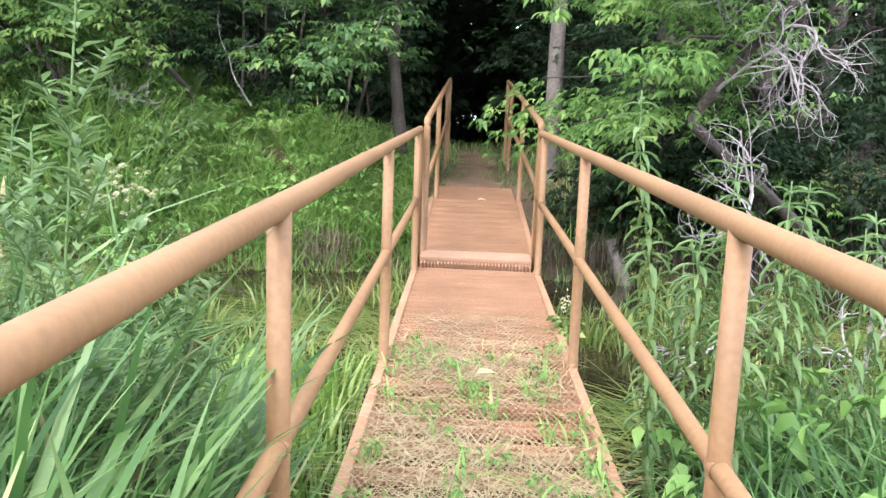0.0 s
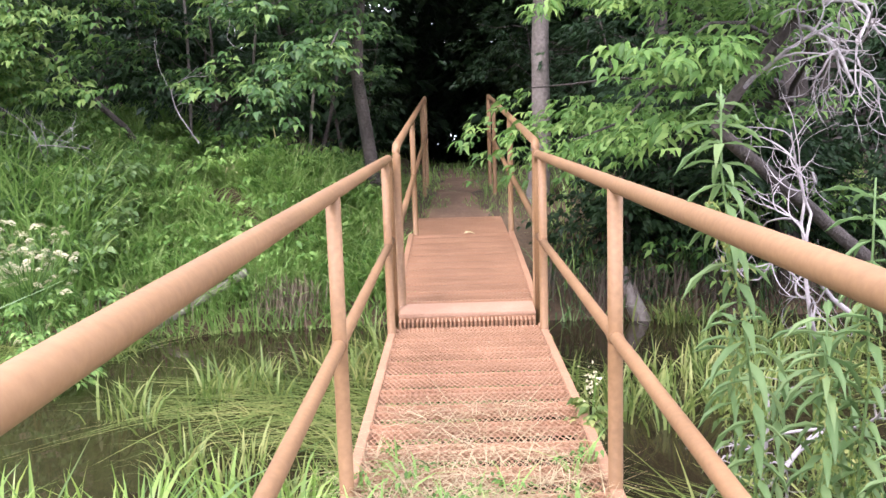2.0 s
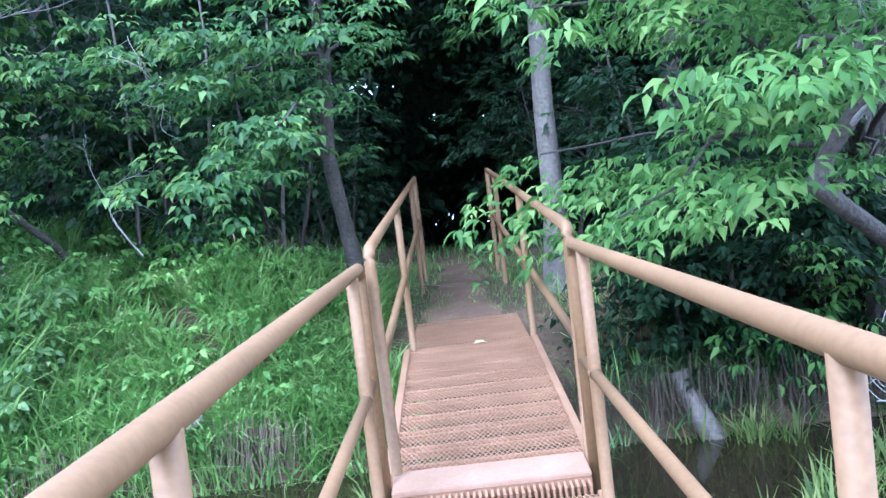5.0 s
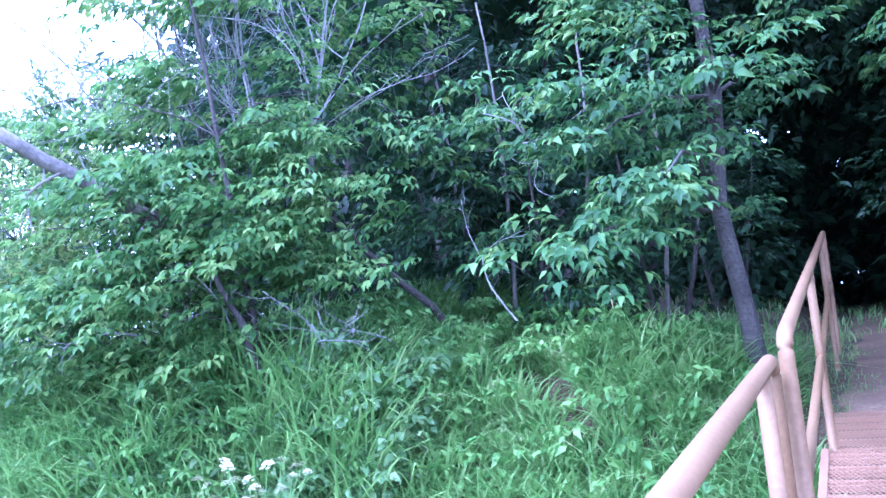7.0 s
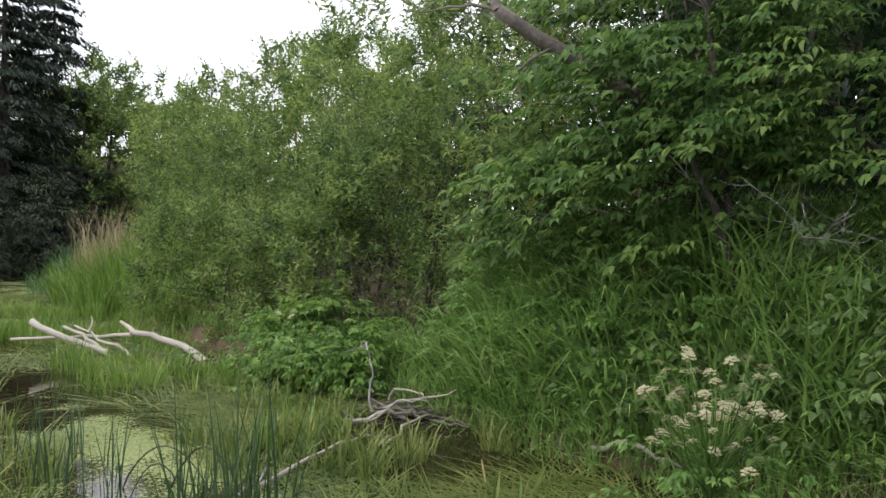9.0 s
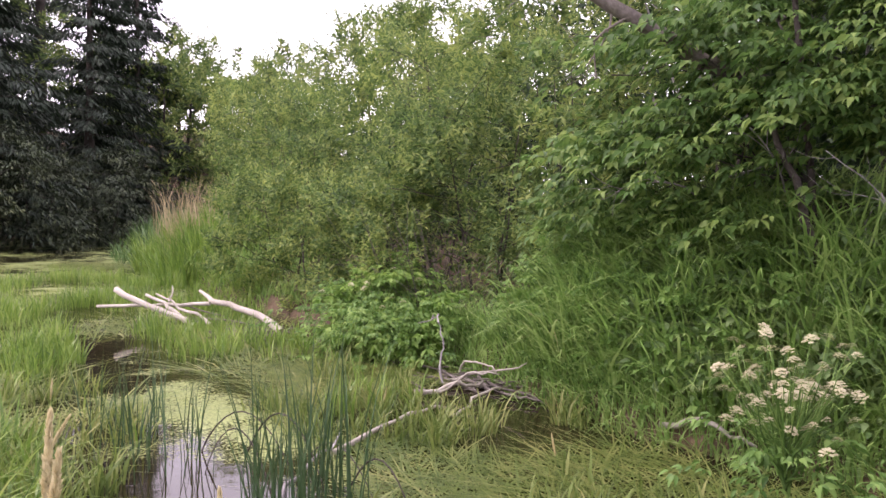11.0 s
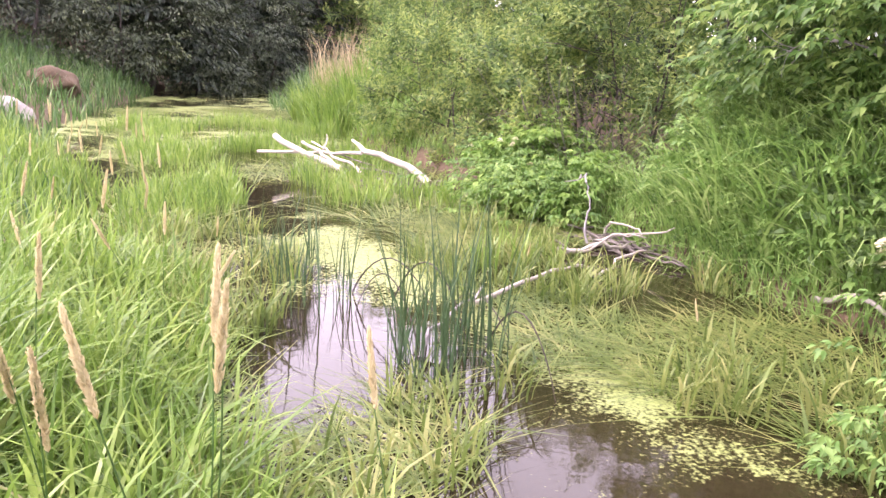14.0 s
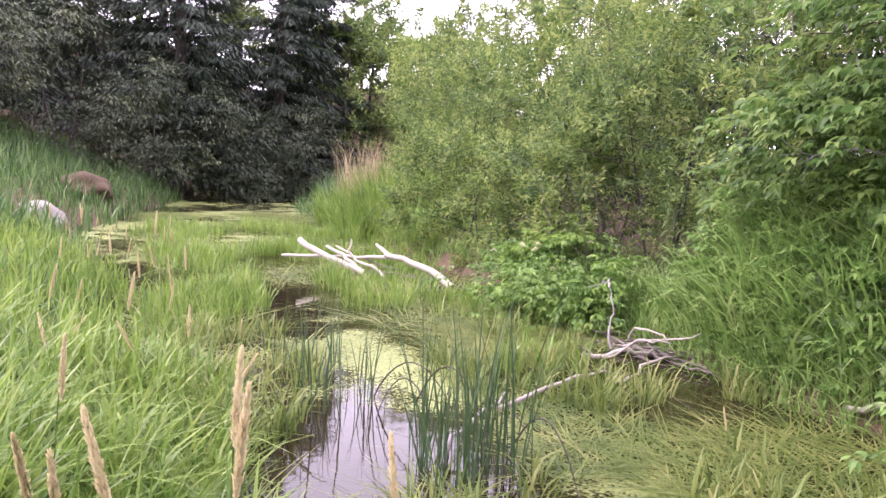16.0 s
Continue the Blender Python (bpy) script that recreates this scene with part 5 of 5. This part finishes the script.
for k, (p, a, L) in enumerate((((-3.4, 10.6, 1.4), (-0.6, -0.5, 0.9), 1.0), ((-4.6, 9.9, 1.6), (0.5, -0.6, 0.9), 0.9), ((-2.6, 11.0, 1.6), (-0.4, -0.6, 0.8), 0.9), ((-2.2, 10.4, 2.9), (0.6, -0.7, -0.2), 0.8), ((-5.2, 9.6, 1.7), (-0.3, -0.7, 0.6), 0.8),
                               ((-3.8, 10.2, 1.3), (0.3, -0.8, 0.5), 0.8))):
    dead_thing("dead_branch", "thin bare grey branch among the leaves", "branch", brush(p, a, L, 0.009, 660 + k, 3, 3, 0.35), DEADWOOD, 4, "thin dead branches")
# bleached branches stranded in the marsh
drift = [(wander((-10.97, 8.26, -0.05), (-12.4, 7.75, 0.22), 10, 0.02, 1, sag=-0.07), np.linspace(0.052, 0.038, 10)), (wander((-12.4, 7.75, 0.22), (-12.9, 7.7, 0.33), 5, 0.01, 2), np.linspace(0.038, 0.02, 5)),
         (wander((-12.1, 7.35, 0.0), (-13.2, 6.6, 0.36), 9, 0.015, 3), np.linspace(0.04, 0.045, 9)), (wander((-12.35, 7.7, 0.2), (-13.9, 6.45, 0.05), 9, 0.015, 4), np.linspace(0.027, 0.023, 9)),
         (wander((-12.2, 7.3, 0.0), (-12.9, 6.95, 0.3), 8, 0.03, 5), np.linspace(0.03, 0.02, 8)),
         (wander((-11.9, 7.6, -0.05), (-12.95, 7.1, 0.3), 8, 0.03, 6), np.linspace(0.026, 0.012, 8)), (wander((-12.6, 7.2, 0.22), (-12.85, 7.3, 0.42), 6, 0.015, 7), np.linspace(0.016, 0.006, 6))]
dead_thing("driftwood", "bleached white forked branch stranded in the marsh", "driftwood", drift, DRIFTWOOD, 7, first=7)
r = np.random.default_rng(600)


def heap(cx, cy, n, spread, seed, label, z=WATER_Z):
    r = np.random.default_rng(seed)
    L = []
    for i in range(n):
        a, l = r.uniform(-0.7, 0.7), r.uniform(0.3, 1.0) * spread
        c = np.array([cx, cy, z + 0.03]) + r.normal(0, 1, 3) * (0.3 * spread, 0.16 * spread, 0.04)
        d = np.array([math.cos(a), math.sin(a), r.normal(0, 0.08)]) * l * 0.5
        L.append((wander(c - d, c + d, 7, 0.015, seed + i), np.linspace(0.013, 0.005, 7) * r.uniform(0.6, 1.5)))
    return dead_thing("stick_heap", label, "sticks", L, BARK_PALE, 5, "stick heaps", "stick", first=12)


heap(-11.4, 7.9, 46, 1.5, 610, "low heap of sodden brown sticks beside the driftwood")
heap(-7.5, 8.95, 60, 1.3, 620, "tangle of washed-up sticks at the foot of the bank")
for a, c, rad, s in (((-4.6, 6.0, -0.08), (-5.4, 6.7, 0.1), 0.012, 3), ((-7.2, 8.5, -0.05), (-7.3, 8.5, 0.5), 0.009, 4), ((-7.3, 8.5, 0.5), (-7.9, 8.6, 0.42), 0.007, 6), ((-9.9, 9.6, -0.05), (-10.6, 9.3, 0.45), 0.018, 5)):
    dead_thing("stick", "bent grey stick lying in the shallow water", "stick", [(wander(a, c, 9, 0.03, s, sag=-0.06), np.linspace(rad * 1.3, rad * 0.5, 9))], DEADWOOD, 6, "sticks in the water", "wood")
for k, (a, c, top) in enumerate((((-5.6, 6.1), (-4.7, 6.35), 0.5), ((-6.2, 6.0), (-5.0, 6.3), 0.42), ((-4.9, 6.1), (-5.7, 5.9), 0.4), ((-5.9, 6.7), (-4.6, 6.6), 0.22), ((-4.5, 6.3), (-3.9, 6.5), 0.45))):
    t = np.linspace(0, 1, 12)
    arc = np.stack([a[0] + (c[0] - a[0]) * t, a[1] + (c[1] - a[1]) * t, WATER_Z - 0.05 + top * np.sin(np.pi * t) ** 0.8], 1)
    dead_thing("bent_reed", "dark dead reed stem bent over the pool", "reed", [(arc, np.linspace(0.006, 0.003, 12))], BARK, 5, "bent reeds", "stem")
for k, (a, c, rad) in enumerate((((-5.65, 6.75, -0.1), (-6.2, 7.95, -0.02), 0.017), ((-6.1, 7.9, -0.06), (-6.5, 8.75, 0.02), 0.012), ((-7.0, 8.1, -0.05), (-6.9, 8.75, 0.0), 0.02), ((-7.1, 8.5, 0.0), (-6.5, 8.95, 0.22), 0.011), ((-6.9, 8.3, -0.06), (-6.4, 8.6, 0.16), 0.009), ((-7.4, 8.8, 0.0), (-6.6, 8.7, 0.12), 0.01), ((-4.9, 9.0, 0.02), (-4.2, 9.2, 0.0), 0.02))):
    dead_thing("stick", "pale bare stick washed up in the shallows", "stick", [(wander(a, c, 9, 0.025, 20 + k, sag=-0.04), np.linspace(rad * 1.2, rad * 0.6, 9))], DRIFTWOOD, 6, "sticks in the water", "wood")
stems = []
for i in range(90):
    x, y = -9.6 + r.normal(0, 0.45), 9.7 + r.normal(0, 0.2)
    stems.append((wander((x, y, 0.1), (x + r.normal(0, 0.7), y + r.normal(0, 0.5) - 0.2, r.uniform(0.6, 1.75)), 6, 0.03, 640 + i), np.linspace(0.005, 0.002, 6)))
dead_thing("dry_stems", "brown dead plant stems standing on the bank", "plant", stems, BARK_PALE, 4, part_name="stem", first=10)
dead_thing("fallen_log", "pale bare log propped against the cut bank", "log", [(wander((-2.9, 9.45, -0.15), (-1.86, 9.7, 0.4), 8, 0.01, 9), np.linspace(0.055, 0.035, 8))], DRIFTWOOD, 10, "fallen logs", "log")
dead_thing("fallen_log", "grey stump of a log leaning out of the stream", "log", [(wander((1.72, 9.45, -0.3), (1.52, 9.75, 0.32), 8, 0.012, 9), np.linspace(0.09, 0.07, 8))], BARK_PALE, 10, "fallen logs", "log")


def boulder(place, size, label, mat, seed):
    bm = bmesh.new()
    bmesh.ops.create_icosphere(bm, subdivisions=4, radius=1)
    for v in bm.verts:
        n = noise.noise(v.co * 1.3 + Vector((seed, 0, 0))) * 0.3 + noise.noise(v.co * 4 + Vector((0, seed, 0))) * 0.07
        v.co = Vector([c * s for c, s in zip(v.co * (1 + n), size)])
    me = bpy.data.meshes.new("boulder")
    bm.to_mesh(me)
    bm.free()
    me.materials.append(mat)
    for p in me.polygons:
        p.use_smooth = True
    ob = new("boulder", me)
    ob.location = place
    return tagged(ob, label, "rock")


boulder((-19.5, 2.25, 0.05), (0.55, 0.62, 0.42), "pale grey boulder at the edge of the marsh", ROCK, 3)
boulder((-24.0, 2.9, 0.55), (0.8, 0.7, 0.42), "overhanging clump of earth and dry roots on the bank", SOIL, 7)

# ---------------------------------------------------------------- litter and weeds on the deck
def on_deck(x, y, dz=0.004):
    return SPAN_1 @ Vector((x, y, dz))


r = np.random.default_rng(700)
n = 4200
c = patch(r, n, LEFT + 0.04, RIGHT - 0.04, 2.4, 5.7, lambda x, y: (smooth_noise(x, y, 4, 5) + 0.9 - 0.4 * (y - 2.6)) > r.uniform(-0.6, 0.6, len(x)))
v, f = blades(r, np.array([on_deck(x, y, 0.016) for x, y in c]), r.uniform(0.02, 0.09, n), r.uniform(0.002, 0.005, n), 4.0, 3, None, 0.0)
v[:, 2] = np.interp(v[:, 1], [0, 8], [0, 8 * SLOPE]) + 0.008 + 0.35 * (v[:, 2] - np.interp(v[:, 1], [0, 8], [0, 8 * SLOPE]))
tagged(new("deck_litter", mesh_from("deck_litter", v, f, GRASS_DRY)), "dry grass litter caught on the deck mesh", "litter", kind="stuff")
for k in range(60):
    x, y = r.uniform(LEFT + 0.05, RIGHT - 0.05), 2.8 + 2.3 * r.random() ** 1.3
    if k > 46:
        x = RIGHT - 0.06 if k % 2 else LEFT + 0.07
    m = 7
    p = np.tile((0.0, 0.0, -0.05), (m, 1)) + r.normal(0, 0.015, (m, 3)) * (1, 1, 0)
    v, f = blades(r, p, r.uniform(0.09, 0.24, m), r.uniform(0.006, 0.014, m), 0.9, 4)
    ob = thing("deck_weed", on_deck(x, y, 0), "small green grass tuft growing up through the deck mesh", "plant", "deck weeds")
    tagged(part("blade", mesh_from("blade", v, f, GRASS_BANK), ob), kind="stuff")
    q = r.normal(0, 1, (4, 3)) * (0.02, 0.02, 0.01) + (0, 0, 0.06)
    v, f = sprays(r, q, q * (1, 1, 0) + 1e-3, 0.03, 4, 0.04, 0.2, 0.45, True, False)
    tagged(part("leaf", mesh_from("leaf", v, f, LEAF_HERB), ob), kind="stuff")
ob = thing("edge_weed", on_deck(RIGHT + 0.03, 5.5, -0.12), "small yellow-green flowering weed beside the deck edge", "plant")
p = r.normal(0, 1, (16, 3)) * (0.03, 0.03, 0.05) + (0, 0, 0.16)
v, f = sprays(r, p, p * (1, 1, 0) + 1e-3, 0.05, 6, 0.06, 0.2, 0.55, True, False)
tagged(part("leaf", mesh_from("leaf", v, f, GRASS_SEDGE), ob), kind="stuff")
p = r.normal(0, 1, (40, 3)) * (0.02, 0.02, 0.04) + (0, 0, 0.29)
v, f = leaf_arrays(p, r.normal(0, 1, p.shape), r.normal(0, 1, p.shape), r.uniform(0.012, 0.022, 40), 0.7, False)
tagged(part("flower", mesh_from("flower", v, f, PETAL), ob, "tiny cream flowers"), kind="stuff")
v, q = tubes([(wander((0, 0, 0), (0.02, 0, 0.32), 6, 0.006, 77), np.linspace(0.005, 0.002, 6))], 5)
part("stem", mesh_from("stem", v, q, LEAF_HERB), ob)
for x, y, s, m in ((0.08, 4.62, SPAN_1, SEED_HEAD), (0.11, 2.35, SPAN_2, SEED_HEAD)):
    v, f = leaf_arrays(np.zeros((1, 3)), np.array([[1.0, 0.3, 0.1]]), np.array([[0, 0, 1.0]]), np.array([0.11]), 0.75, True)
    ob = new("dead_leaf", mesh_from("dead_leaf", v, f, m))
    ob.matrix_world = s @ Matrix.Translation((x, y, 0.012))
    tagged(ob, "dry curled tan leaf lying on the deck", "leaf", "dead leaves")
